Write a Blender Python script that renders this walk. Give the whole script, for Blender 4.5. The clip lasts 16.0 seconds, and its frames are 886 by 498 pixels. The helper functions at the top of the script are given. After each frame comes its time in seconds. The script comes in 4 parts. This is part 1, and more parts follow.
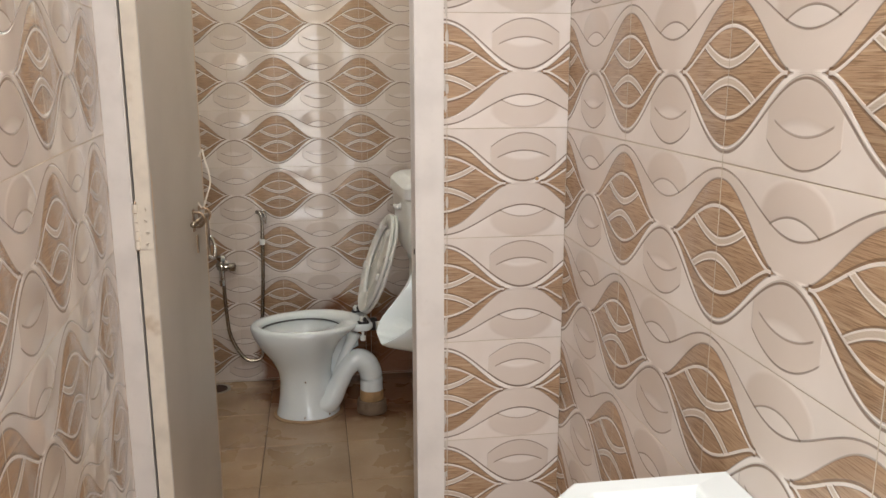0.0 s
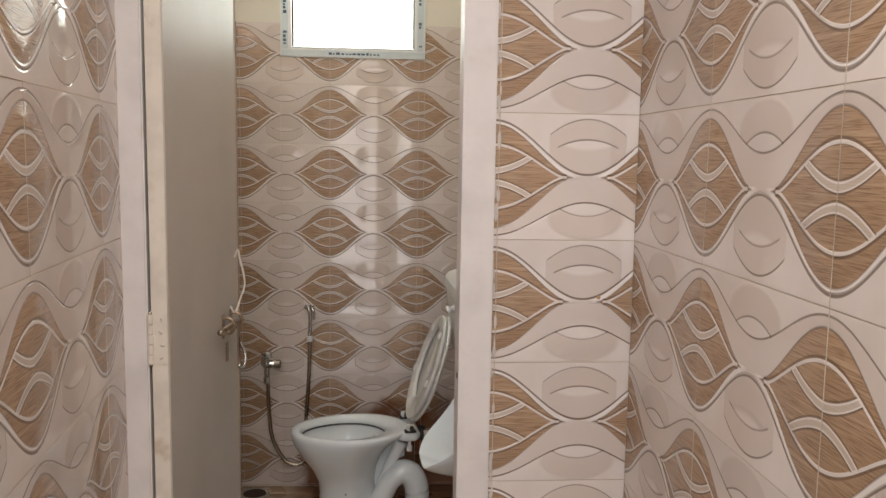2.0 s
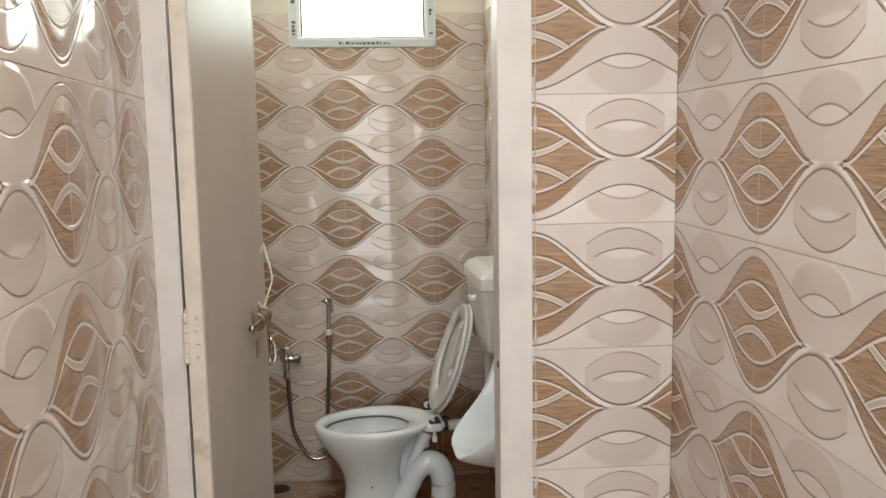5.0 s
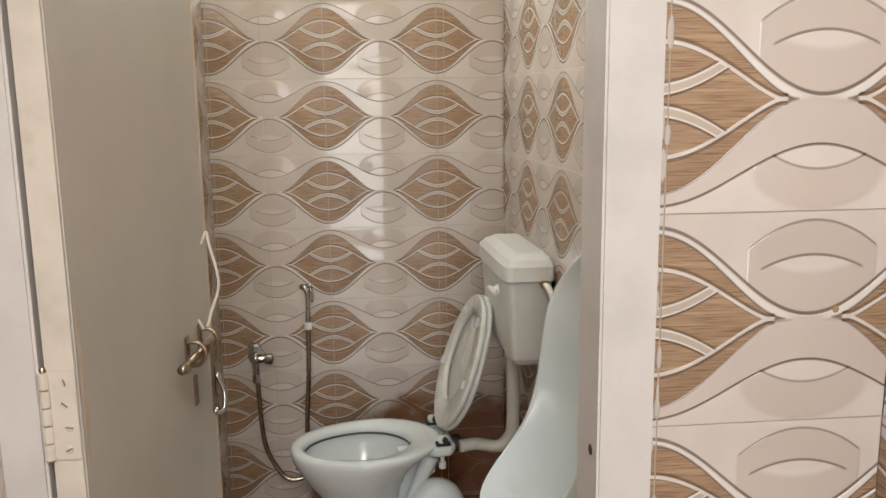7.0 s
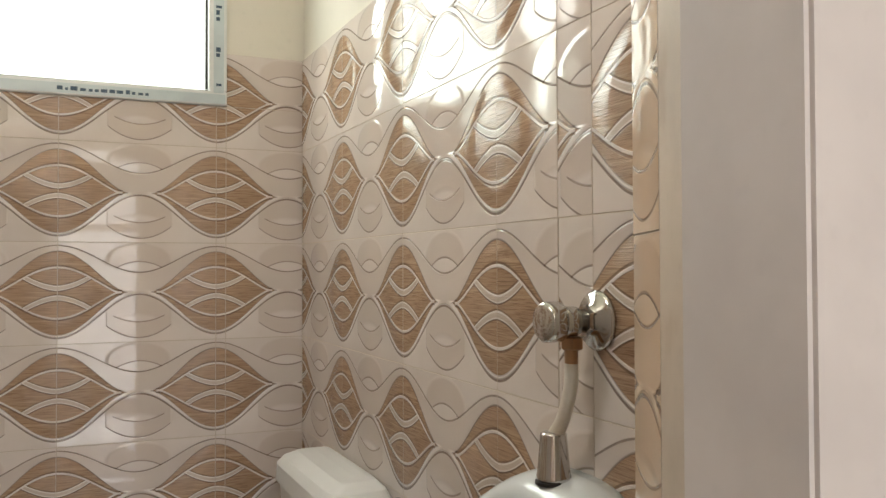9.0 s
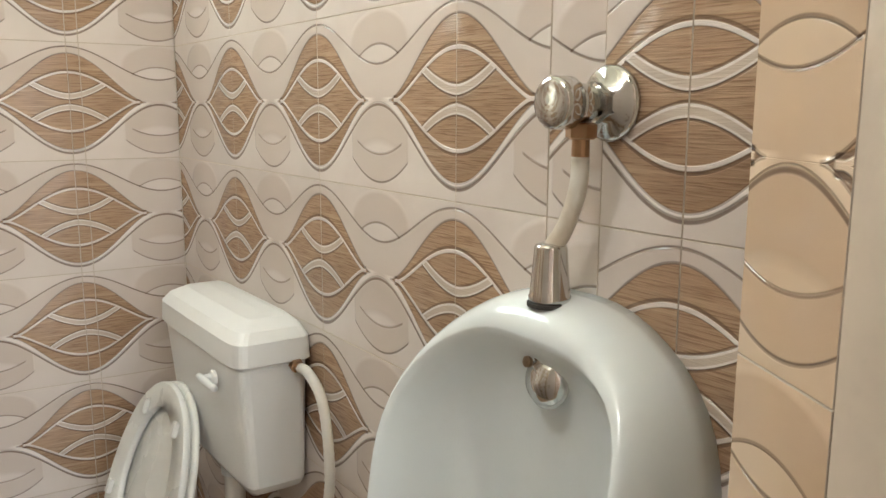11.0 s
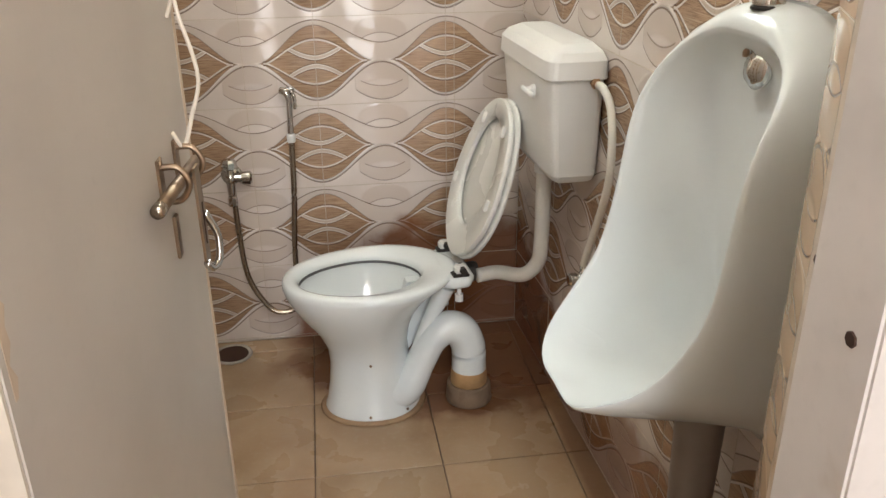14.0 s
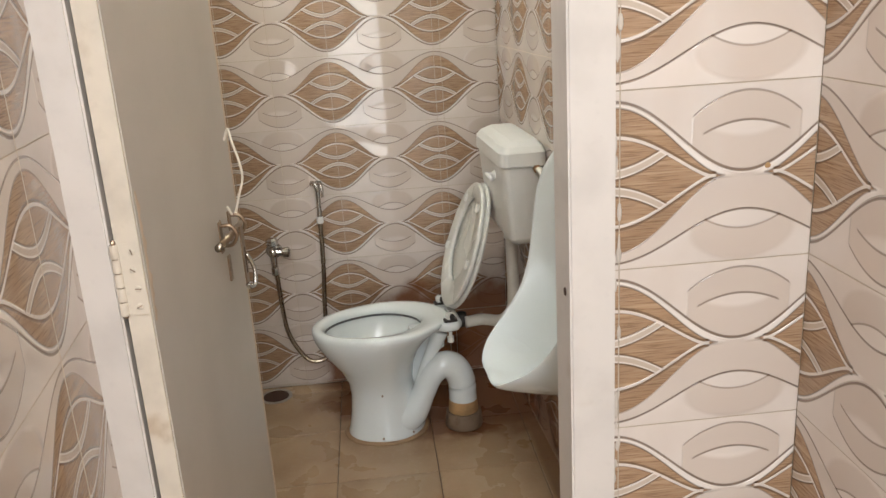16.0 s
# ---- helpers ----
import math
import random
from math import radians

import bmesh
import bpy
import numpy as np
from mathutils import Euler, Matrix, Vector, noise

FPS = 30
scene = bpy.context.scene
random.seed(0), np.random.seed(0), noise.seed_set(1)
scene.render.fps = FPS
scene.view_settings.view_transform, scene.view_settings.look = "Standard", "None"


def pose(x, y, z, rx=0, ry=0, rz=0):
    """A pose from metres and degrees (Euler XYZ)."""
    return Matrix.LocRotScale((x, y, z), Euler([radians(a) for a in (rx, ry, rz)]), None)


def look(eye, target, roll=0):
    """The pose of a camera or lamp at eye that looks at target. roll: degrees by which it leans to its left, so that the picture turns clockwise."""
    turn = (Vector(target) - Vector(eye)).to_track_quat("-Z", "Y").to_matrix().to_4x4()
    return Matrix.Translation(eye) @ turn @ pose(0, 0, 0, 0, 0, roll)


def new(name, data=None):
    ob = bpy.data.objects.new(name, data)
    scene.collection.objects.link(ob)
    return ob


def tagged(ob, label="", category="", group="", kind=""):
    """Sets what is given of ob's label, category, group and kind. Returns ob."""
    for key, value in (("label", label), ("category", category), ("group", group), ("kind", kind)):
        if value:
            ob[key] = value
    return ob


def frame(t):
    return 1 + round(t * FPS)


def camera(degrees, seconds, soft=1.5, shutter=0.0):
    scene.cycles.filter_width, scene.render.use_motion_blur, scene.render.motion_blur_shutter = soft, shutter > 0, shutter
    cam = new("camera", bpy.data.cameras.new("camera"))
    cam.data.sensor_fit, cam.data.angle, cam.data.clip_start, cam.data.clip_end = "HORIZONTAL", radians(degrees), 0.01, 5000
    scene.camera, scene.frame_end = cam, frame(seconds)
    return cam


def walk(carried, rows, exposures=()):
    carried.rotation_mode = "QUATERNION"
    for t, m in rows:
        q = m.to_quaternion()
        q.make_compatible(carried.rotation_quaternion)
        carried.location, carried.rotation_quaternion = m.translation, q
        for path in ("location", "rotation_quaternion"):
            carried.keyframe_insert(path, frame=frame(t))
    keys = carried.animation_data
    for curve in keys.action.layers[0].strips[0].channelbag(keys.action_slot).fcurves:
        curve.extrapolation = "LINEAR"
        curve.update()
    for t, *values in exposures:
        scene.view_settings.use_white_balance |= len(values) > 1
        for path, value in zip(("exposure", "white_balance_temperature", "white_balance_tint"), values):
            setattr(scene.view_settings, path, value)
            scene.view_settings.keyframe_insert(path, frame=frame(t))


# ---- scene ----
cam = camera(56.7, 16.0)
PATH = [
    (0, (0.033, -0.044, 1.435), (0.332, 1.887, 1.007), -0.1),
    (0.5, (0.107, 0.086, 1.464), (0.313, 2.051, 1.153), -0.3),
    (1, (0.131, 0.211, 1.465), (0.304, 2.181, 1.17), -0.6),
    (1.5, (0.114, 0.235, 1.47), (0.276, 2.214, 1.231), 0.1),
    (2, (0.101, 0.164, 1.471), (0.243, 2.146, 1.243), 0.9),
    (2.5, (0.036, 0.098, 1.468), (0.151, 2.082, 1.242), 0.2),
    (3, (0.01, 0.053, 1.471), (0.123, 2.037, 1.244), -1.0),
    (3.5, (0.024, 0.069, 1.479), (0.158, 2.052, 1.252), -1.1),
    (4, (0.031, 0.071, 1.477), (0.178, 2.053, 1.252), -1.1),
    (4.2, (0.031, 0.08, 1.475), (0.181, 2.062, 1.247), -1.1),
    (6.3, (0.011, 0.577, 1.438), (0.136, 2.546, 1.107), -0.7),
    (6.5, (0.0, 0.649, 1.434), (0.135, 2.614, 1.089), -0.7),
    (7, (-0.005, 0.899, 1.433), (0.177, 2.858, 1.077), -0.7),
    (7.5, (-0.012, 1.073, 1.451), (0.394, 3.007, 1.148), -1.0),
    (8, (-0.002, 1.285, 1.499), (0.552, 3.203, 1.393), -1.2),
    (8.2, (-0.023, 1.32, 1.478), (0.565, 3.23, 1.524), -1.3),
    (10.3, (-0.043, 1.748, 1.421), (0.999, 3.453, 1.338), -0.7),
    (10.5, (-0.044, 1.752, 1.41), (1.009, 3.445, 1.251), -0.5),
    (11, (-0.044, 1.759, 1.373), (1.015, 3.422, 1.034), 0.2),
    (11.5, (-0.043, 1.738, 1.348), (0.974, 3.399, 0.894), 0.3),
    (12, (-0.046, 1.669, 1.329), (0.856, 3.375, 0.801), 0.4),
    (12.5, (-0.058, 1.594, 1.324), (0.657, 3.367, 0.736), -0.2),
    (13, (-0.069, 1.519, 1.311), (0.456, 3.339, 0.67), -0.5),
    (13.5, (-0.118, 1.43, 1.303), (0.277, 3.258, 0.594), -0.7),
    (14, (-0.118, 1.321, 1.326), (0.146, 3.137, 0.526), -0.5),
    (14.5, (-0.074, 1.165, 1.361), (0.155, 2.963, 0.517), -0.4),
    (15, (-0.026, 1.016, 1.37), (0.16, 2.83, 0.547), 0.1),
    (15.5, (0.0, 0.861, 1.406), (0.128, 2.718, 0.673), -1.6),
    (16, (-0.008, 0.709, 1.439), (0.145, 2.614, 0.849), -3.5),
]
EXPOSURES = [(0, 0.3, 6600, 13), (0.5, 0.14, 6650, 16), (1.0, 0.04, 6650, 16), (2.0, -0.04, 6650, 17), (3.0, 0.1, 6600, 14), (4.2, 0.2, 6450, 11), (6.3, 0.37, 6500, 12), (7.4, 0.3, 6550, 12), (8.0, -0.06, 6650, 13), (8.2, -0.06, 6650, 13), (10.3, 0.5, 6500, 12), (11.3, 0.82, 6350, 9), (12.0, 0.86, 6400, 10), (13.5, 0.88, 6500, 13), (14.0, 0.87, 6500, 13), (15.0, 0.68, 6500, 11), (16, 0.58, 6500, 11)]
walk(cam, [(t, look(eye, target, roll)) for t, eye, target, roll in PATH], EXPOSURES)

# ---- world and lights ----
world = bpy.data.worlds.new("world")
scene.world = world
world.use_nodes = True
wn = world.node_tree
sky = wn.nodes.new("ShaderNodeTexSky")
sky.sky_type, sky.sun_disc, sky.sun_elevation, sky.sun_rotation = "NISHITA", False, radians(40), radians(150)
wn.links.new(sky.outputs["Color"], wn.nodes["Background"].inputs["Color"])
wn.nodes["Background"].inputs["Strength"].default_value = 0.1


def area(name, m, width, height, watts, colour):
    data = bpy.data.lights.new(name, "AREA")
    data.shape, data.size, data.size_y = "RECTANGLE", width, height
    data.energy, data.color = watts, colour
    lamp = new(name, data)
    lamp.matrix_world = m
    return lamp


# daylight through the ventilator window and through the lobby's open entrance
area("window_daylight", look((-0.035, 3.725, 2.19), (-0.035, 2.0, 1.3)), 0.46, 0.5, 4.0, (0.93, 1.0, 0.97))
area("lobby_daylight", look((-0.16, -1.28, 1.08), (-0.15, 1.0, 1.08)), 0.6, 2.0, 18.0, (0.93, 0.97, 1.0))
# unseen fill added under the lobby's ceiling to lift its walls; bulb high in the toilet beside its door
area("lobby_fill", look((0.04, 0.1, 2.62), (0.04, 0.11, 0.0)), 0.6, 1.4, 30.0, (0.96, 0.98, 1.0))
bulb = bpy.data.lights.new("toilet_bulb", "POINT")
bulb.energy, bulb.color, bulb.shadow_soft_size = 10.8, (0.95, 0.97, 1.0), 0.045
new("toilet_bulb", bulb).location = (-0.38, 2.20, 2.32)

# ---- the plan, in metres ----
TILE_W, TILE_H, TILE_T = 0.375, 0.25, 0.007
FRONT_Y, FRONT_BACK = 1.778, 2.084
BACK_Y = 3.704
SIDE_X = 0.469
SKEW_DEG = 2.3                      # the side wall opens out towards the door
LEFT_IN_X = -0.52
LOBBY_X = 0.603
REAR_Y = -1.3
CEIL_Z = 2.66
ROWS_IN, ROWS_OUT = 0.008, 0.055
TILE_TOP = 2.008
DOOR_L, DOOR_R, DOOR_TOP = -0.356, 0.252, 2.09


# ---- materials ----
class Ex:
    """A value in a node tree, with plain arithmetic."""

    def __init__(self, tree, out):
        self.tree, self.out = tree, out

    def op(self, kind, *others):
        n = self.tree.nodes.new("ShaderNodeMath")
        n.operation = kind
        for i, v in enumerate((self, *others)):
            if isinstance(v, Ex):
                self.tree.links.new(v.out, n.inputs[i])
            else:
                n.inputs[i].default_value = v
        return Ex(self.tree, n.outputs[0])

    def __add__(self, o): return self.op("ADD", o)
    def __radd__(self, o): return self.op("ADD", o)
    def __sub__(self, o): return self.op("SUBTRACT", o)
    def __rsub__(self, o): return (self * -1.0).op("ADD", o)
    def __mul__(self, o): return self.op("MULTIPLY", o)
    def __rmul__(self, o): return self.op("MULTIPLY", o)
    def __pow__(self, o): return self.op("POWER", o)
    def abs(self): return self.op("ABSOLUTE")
    def cos(self): return self.op("COSINE")
    def min(self, o): return self.op("MINIMUM", o)
    def max(self, o): return self.op("MAXIMUM", o)


def smooth(e, lo, hi):
    """0 below lo, 1 above hi."""
    n = e.tree.nodes.new("ShaderNodeMapRange")
    n.interpolation_type = "SMOOTHSTEP"
    e.tree.links.new(e.out, n.inputs["Value"])
    n.inputs["From Min"].default_value, n.inputs["From Max"].default_value = lo, hi
    return Ex(e.tree, n.outputs["Result"])


def line(d, half, soft):
    """1 on a line of the given half width, where d is the distance from it."""
    return 1.0 - smooth(d.abs(), half, half + soft)


def tint(tree, base, factor, colour):
    n = tree.nodes.new("ShaderNodeMix")
    n.data_type = "RGBA"
    tree.links.new(factor.out, n.inputs[0])
    for sock, v in ((n.inputs[6], base), (n.inputs[7], colour)):
        if isinstance(v, tuple):
            sock.default_value = (*v, 1)
        else:
            tree.links.new(v, sock)
    return n.outputs[2]


def noise_ex(tree, coord, scale, detail=3.0, stretch=None):
    if stretch:
        m = tree.nodes.new("ShaderNodeMapping")
        m.inputs["Scale"].default_value = stretch
        tree.links.new(coord, m.inputs["Vector"])
        coord = m.outputs["Vector"]
    n = tree.nodes.new("ShaderNodeTexNoise")
    n.inputs["Scale"].default_value, n.inputs["Detail"].default_value = scale, detail
    tree.links.new(coord, n.inputs["Vector"])
    return Ex(tree, n.outputs["Fac"])


def start(name, rough=0.5, metal=0.0):
    m = bpy.data.materials.new(name)
    m.use_nodes = True
    t = m.node_tree
    p = t.nodes["Principled BSDF"]
    p.inputs["Roughness"].default_value, p.inputs["Metallic"].default_value = rough, metal
    return m, t, p


def bump(tree, p, height, strength, distance):
    b = tree.nodes.new("ShaderNodeBump")
    b.inputs["Strength"].default_value, b.inputs["Distance"].default_value = strength, distance
    tree.links.new(height.out, b.inputs["Height"])
    tree.links.new(b.outputs["Normal"], p.inputs["Normal"])


def plain(name, colour, rough, metal=0.0, vary=0.08, scale=6.0, fine=60.0, relief=0.15, dirt=None, coat=0.0):
    """A surface of one paint or metal, with patches, grain and a little dirt."""
    m, t, p = start(name, rough, metal)
    co = t.nodes.new("ShaderNodeTexCoord").outputs["Object"]
    big, small = noise_ex(t, co, scale, 4), noise_ex(t, co, fine, 3)
    dark = tuple(c * (1 - vary * 2.5) for c in colour)
    c = tint(t, colour, smooth(big, 0.42, 0.75) * 0.8, dark)
    c = tint(t, c, smooth(small, 0.55, 0.8) * 0.35, dark)
    if dirt:
        c = tint(t, c, smooth(noise_ex(t, co, scale * 0.7, 6), 0.58, 0.72) * 0.6, dirt)
    t.links.new(c, p.inputs["Base Color"])
    r = big * 0.16 + (rough - 0.08)
    t.links.new(r.out, p.inputs["Roughness"])
    p.inputs["Coat Weight"].default_value = coat
    if relief:
        bump(t, p, small * 0.3 + big, relief, 0.002)
    return m


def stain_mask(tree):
    """Where rusty water has run: round the closet's trap and up the walls of that corner, with a ragged edge. Skirt: a
    brown band low on the side wall.
    """
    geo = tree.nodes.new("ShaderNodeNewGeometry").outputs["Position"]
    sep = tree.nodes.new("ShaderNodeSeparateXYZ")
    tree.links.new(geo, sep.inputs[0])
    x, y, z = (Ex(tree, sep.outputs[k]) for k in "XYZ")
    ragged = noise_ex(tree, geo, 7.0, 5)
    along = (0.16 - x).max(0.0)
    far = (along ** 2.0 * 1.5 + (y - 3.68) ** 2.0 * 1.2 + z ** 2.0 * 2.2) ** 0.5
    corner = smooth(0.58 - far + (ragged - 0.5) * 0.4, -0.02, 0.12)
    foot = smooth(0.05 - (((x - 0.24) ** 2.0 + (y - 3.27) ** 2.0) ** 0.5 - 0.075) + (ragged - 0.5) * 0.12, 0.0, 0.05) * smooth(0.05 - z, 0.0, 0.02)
    # browner towards the foot of the side wall, below the urinal and beyond
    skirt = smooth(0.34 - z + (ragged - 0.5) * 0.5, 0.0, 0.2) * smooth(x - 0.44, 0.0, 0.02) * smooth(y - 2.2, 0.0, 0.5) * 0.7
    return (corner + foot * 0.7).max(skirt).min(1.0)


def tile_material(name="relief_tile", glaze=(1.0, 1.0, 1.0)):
    """Glazed relief tile: cream, with wood-brown diamonds between two waves."""
    m, t, p = start(name, 0.13)
    uvn = t.nodes.new("ShaderNodeUVMap")
    uvn.uv_map = "tile"
    sep = t.nodes.new("ShaderNodeSeparateXYZ")
    t.links.new(uvn.outputs["UV"], sep.inputs[0])
    u, v = Ex(t, sep.outputs["X"]), Ex(t, sep.outputs["Y"])
    a = (u - 0.5).abs() * 2.0              # 0 in the middle of a tile, 1 at its ends
    c = 1.0 - a
    w = v - 0.5
    wa = w.abs()
    turn = math.pi / 2
    arch = ((c * (1 / 0.847)).min(1.0) * turn).cos().max(0.0) ** 1.6
    brown = smooth(arch * 0.41 - wa, -0.002, 0.006)
    rhomb_e = ((c * (1 / 0.74)).min(1.0) * turn).cos().max(0.0) ** 1.3 * 0.25
    rhomb_d = rhomb_e - wa
    inside = smooth(rhomb_d, 0.0, 0.008) * smooth(0.75 - c, 0.0, 0.01)
    rim = line(rhomb_d, 0.007, 0.006) * smooth(0.79 - c, 0.0, 0.02)
    rim_dark = line(rhomb_d + 0.019, 0.004, 0.006) * smooth(0.79 - c, 0.0, 0.02)
    bow = (c * (1 / 0.37)).max(0.0) ** 1.7 * 0.10
    sash_d = wa - (bow + 0.047)
    sash = line(sash_d, 0.024, 0.006) * inside
    sash_edge = line(sash_d.abs() - 0.020, 0.003, 0.004) * inside
    sash_dark = line(sash_d.abs() - 0.031, 0.0035, 0.005) * inside
    outline = line(arch * 0.41 - wa, 0.0035, 0.006) * smooth(0.86 - c, 0.0, 0.02)
    # waves above and below the diamond
    wave = (c * math.pi).cos()
    up_d = v - (wave * 0.1335 + 0.8335)
    low_d = v - (0.28 - wave * 0.21)
    up_line = line(up_d, 0.003, 0.007)
    low_white = smooth(0.0 - brown, -0.5, 0.0) * smooth(low_d, -0.002, 0.006) * smooth(0.0 - w, -0.02, 0.0) * smooth(c * -1.0, -0.97, -0.8)
    low_line = line(low_d + 0.012, 0.004, 0.009)
    # lens and discs half way between two diamonds
    lens_e = a * a * -0.75 + 0.81
    lens = smooth(lens_e - v, 0.0, 0.006) * smooth(up_d, 0.0, 0.006)
    lens_line = line(v - lens_e, 0.003, 0.006) * smooth(0.3 - a, 0.0, 0.02)
    disc = smooth(0.185 - ((a * 0.42) ** 2.0 + (v - 0.82) ** 2.0) ** 0.5, 0.0, 0.03) * (1.0 - lens) * smooth(up_d, 0.0, 0.006)
    low_arc_e = a * a * 0.6 + 0.20
    low_arc = line(v - low_arc_e, 0.0035, 0.006) * smooth(0.34 - a, 0.0, 0.03)
    low_lens = smooth(v - low_arc_e, 0.0, 0.006) * smooth((0.30 - a * a * 0.6) - v, 0.0, 0.05)
    bowl_e = a * a * 0.75 + 0.04
    bowl = smooth(v - bowl_e, 0.0, 0.006) * smooth(low_d * -1.0, 0.0, 0.01) * smooth(0.42 - a, 0.0, 0.02) * (1.0 - low_lens)
    bowl_line = line(v - bowl_e, 0.003, 0.006) * smooth(0.42 - a, 0.0, 0.03)
    band = smooth(up_d * -1.0, 0.0, 0.006) * smooth(low_d, 0.0, 0.006) * (1.0 - brown)
    co = t.nodes.new("ShaderNodeTexCoord").outputs["Object"]
    info = t.nodes.new("ShaderNodeObjectInfo")
    cloud = noise_ex(t, co, 9.0, 3)
    grain = noise_ex(t, uvn.outputs["UV"], 1.0, 5, (9.0, 130.0, 1.0))
    vein = noise_ex(t, uvn.outputs["UV"], 1.0, 3, (2.5, 34.0, 1.0))
    cream, beige, white, dark = (0.68, 0.61, 0.557), (0.56, 0.474, 0.41), (0.79, 0.73, 0.68), (0.13, 0.08, 0.05)
    wood, wood_dark = (0.38, 0.245, 0.15), (0.19, 0.108, 0.06)
    cream, beige, white = (tuple(a * b for a, b in zip(c3, glaze)) for c3 in (cream, beige, white))
    col = tint(t, cream, smooth(cloud, 0.35, 0.75) * 0.35, beige)
    col = tint(t, col, (disc + bowl).min(1.0) * 0.75, beige)
    col = tint(t, col, band * 0.55, beige)
    col = tint(t, col, (lens + low_lens).min(1.0) * 0.8, cream)
    col = tint(t, col, low_white * 0.9, white)
    woodc = tint(t, wood, smooth(grain, 0.45, 0.66) * 0.7, wood_dark)
    woodc = tint(t, woodc, smooth(vein, 0.5, 0.72) * 0.55, (0.56, 0.40, 0.26))
    col = tint(t, col, brown, woodc)
    col = tint(t, col, sash * 0.85, (0.56, 0.475, 0.395))
    col = tint(t, col, (rim + sash_edge).min(1.0) * 0.8, white)
    lines = (up_line * 0.75 + low_line * 0.8 + lens_line * 0.5 + low_arc * 0.6 + bowl_line * 0.6 + rim_dark * 0.65 + sash_dark * 0.65 + outline * 0.5).min(1.0)
    col = tint(t, col, lines, dark)
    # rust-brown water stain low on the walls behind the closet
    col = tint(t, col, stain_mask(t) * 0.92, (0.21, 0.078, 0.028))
    hsv = t.nodes.new("ShaderNodeHueSaturation")
    t.links.new(col, hsv.inputs["Color"])
    t.links.new((Ex(t, info.outputs["Random"]) * 0.08 + 0.96).out, hsv.inputs["Value"])
    t.links.new(hsv.outputs["Color"], p.inputs["Base Color"])
    rel = (rim + sash).min(1.0) * 0.5 + low_white * 0.6 + band * 0.35 + (disc + bowl).min(1.0) * 0.25 + grain * brown * 0.2 - lines * 0.16 + cloud * 0.03
    # the fields are pillowed: domes between the lines, a swell across the diamond
    dome = smooth((arch * 0.41) ** 2.0 - w * w, 0.0, 0.08)
    swell = (a * math.pi * 2.0).cos() * 0.26 + (v * math.pi * 4.0).cos() * 0.20
    low = smooth(0.185 - ((a * 0.42) ** 2.0 + (v - 0.82) ** 2.0) ** 0.5, 0.0, 0.18) * 0.4
    rel = rel + dome * 0.9 + swell + low
    bump(t, p, rel, 0.6, 0.006)
    t.links.new((cloud * 0.05 + 0.025 + brown * 0.03).out, p.inputs["Roughness"])
    return m


def floor_material():
    m, t, p = start("floor_tile", 0.3)
    co = t.nodes.new("ShaderNodeTexCoord").outputs["Object"]
    geo = t.nodes.new("ShaderNodeNewGeometry").outputs["Position"]
    info = Ex(t, t.nodes.new("ShaderNodeObjectInfo").outputs["Random"])
    blot, fine = noise_ex(t, geo, 5.0, 5), noise_ex(t, geo, 70.0, 3)
    col = tint(t, (0.38, 0.265, 0.16), smooth(blot, 0.4, 0.7) * 0.6, (0.27, 0.17, 0.09))
    col = tint(t, col, smooth(fine, 0.5, 0.75) * 0.3, (0.40, 0.32, 0.23))
    col = tint(t, col, smooth(noise_ex(t, geo, 2.3, 6), 0.55, 0.72) * 0.4, (0.20, 0.11, 0.055))
    col = tint(t, col, stain_mask(t) * 0.88, (0.14, 0.055, 0.022))
    hsv = t.nodes.new("ShaderNodeHueSaturation")
    t.links.new(col, hsv.inputs["Color"])
    t.links.new((info * 0.14 + 0.93).out, hsv.inputs["Value"])
    t.links.new(hsv.outputs["Color"], p.inputs["Base Color"])
    t.links.new((blot * 0.35 + 0.12).out, p.inputs["Roughness"])
    bump(t, p, fine * 0.4 + blot, 0.2, 0.002)
    return m


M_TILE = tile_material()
M_TILE_TAN = tile_material("tan_relief_tile", (0.96, 0.81, 0.62))
M_FLOOR = floor_material()
M_GROUT = plain("grout", (0.50, 0.42, 0.33), 0.8)
M_DARK_GROUT = plain("floor_grout", (0.12, 0.075, 0.045), 0.8)
M_PLASTER = plain("cream_wall_paint", (0.70, 0.66, 0.56), 0.7, vary=0.05, scale=2.0)
M_RAW = plain("bare_plaster", (0.62, 0.50, 0.38), 0.85, vary=0.1, scale=8.0, relief=0.5)
M_FRAME = plain("white_frame_paint", (0.68, 0.635, 0.595), 0.45, vary=0.06, scale=9.0, dirt=(0.48, 0.38, 0.28))
M_JAMB = plain("tan_primer", (0.60, 0.50, 0.395), 0.55, vary=0.08, scale=9.0, dirt=(0.35, 0.22, 0.12))
M_DOOR = plain("grey_door_paint", (0.52, 0.475, 0.425), 0.38, vary=0.05, scale=3.0, relief=0.08)
M_EDGE = plain("cream_edge_paint", (0.70, 0.63, 0.53), 0.5, vary=0.08, scale=14.0, dirt=(0.40, 0.28, 0.16))
M_CERAMIC = plain("white_ceramic", (0.735, 0.78, 0.775), 0.17, vary=0.02, scale=3.0, relief=0.0, coat=0.3)
M_PLASTIC = plain("white_plastic", (0.74, 0.745, 0.72), 0.32, vary=0.02, scale=5.0, relief=0.03)
M_SEAT = plain("seat_plastic", (0.70, 0.695, 0.65), 0.28, vary=0.03, scale=6.0, relief=0.02)
M_PIPE = plain("white_pipe", (0.70, 0.67, 0.60), 0.35, vary=0.04, scale=12.0, dirt=(0.5, 0.4, 0.28))
M_GREY_PIPE = plain("grey_pipe", (0.25, 0.21, 0.18), 0.5, vary=0.06, scale=12.0)
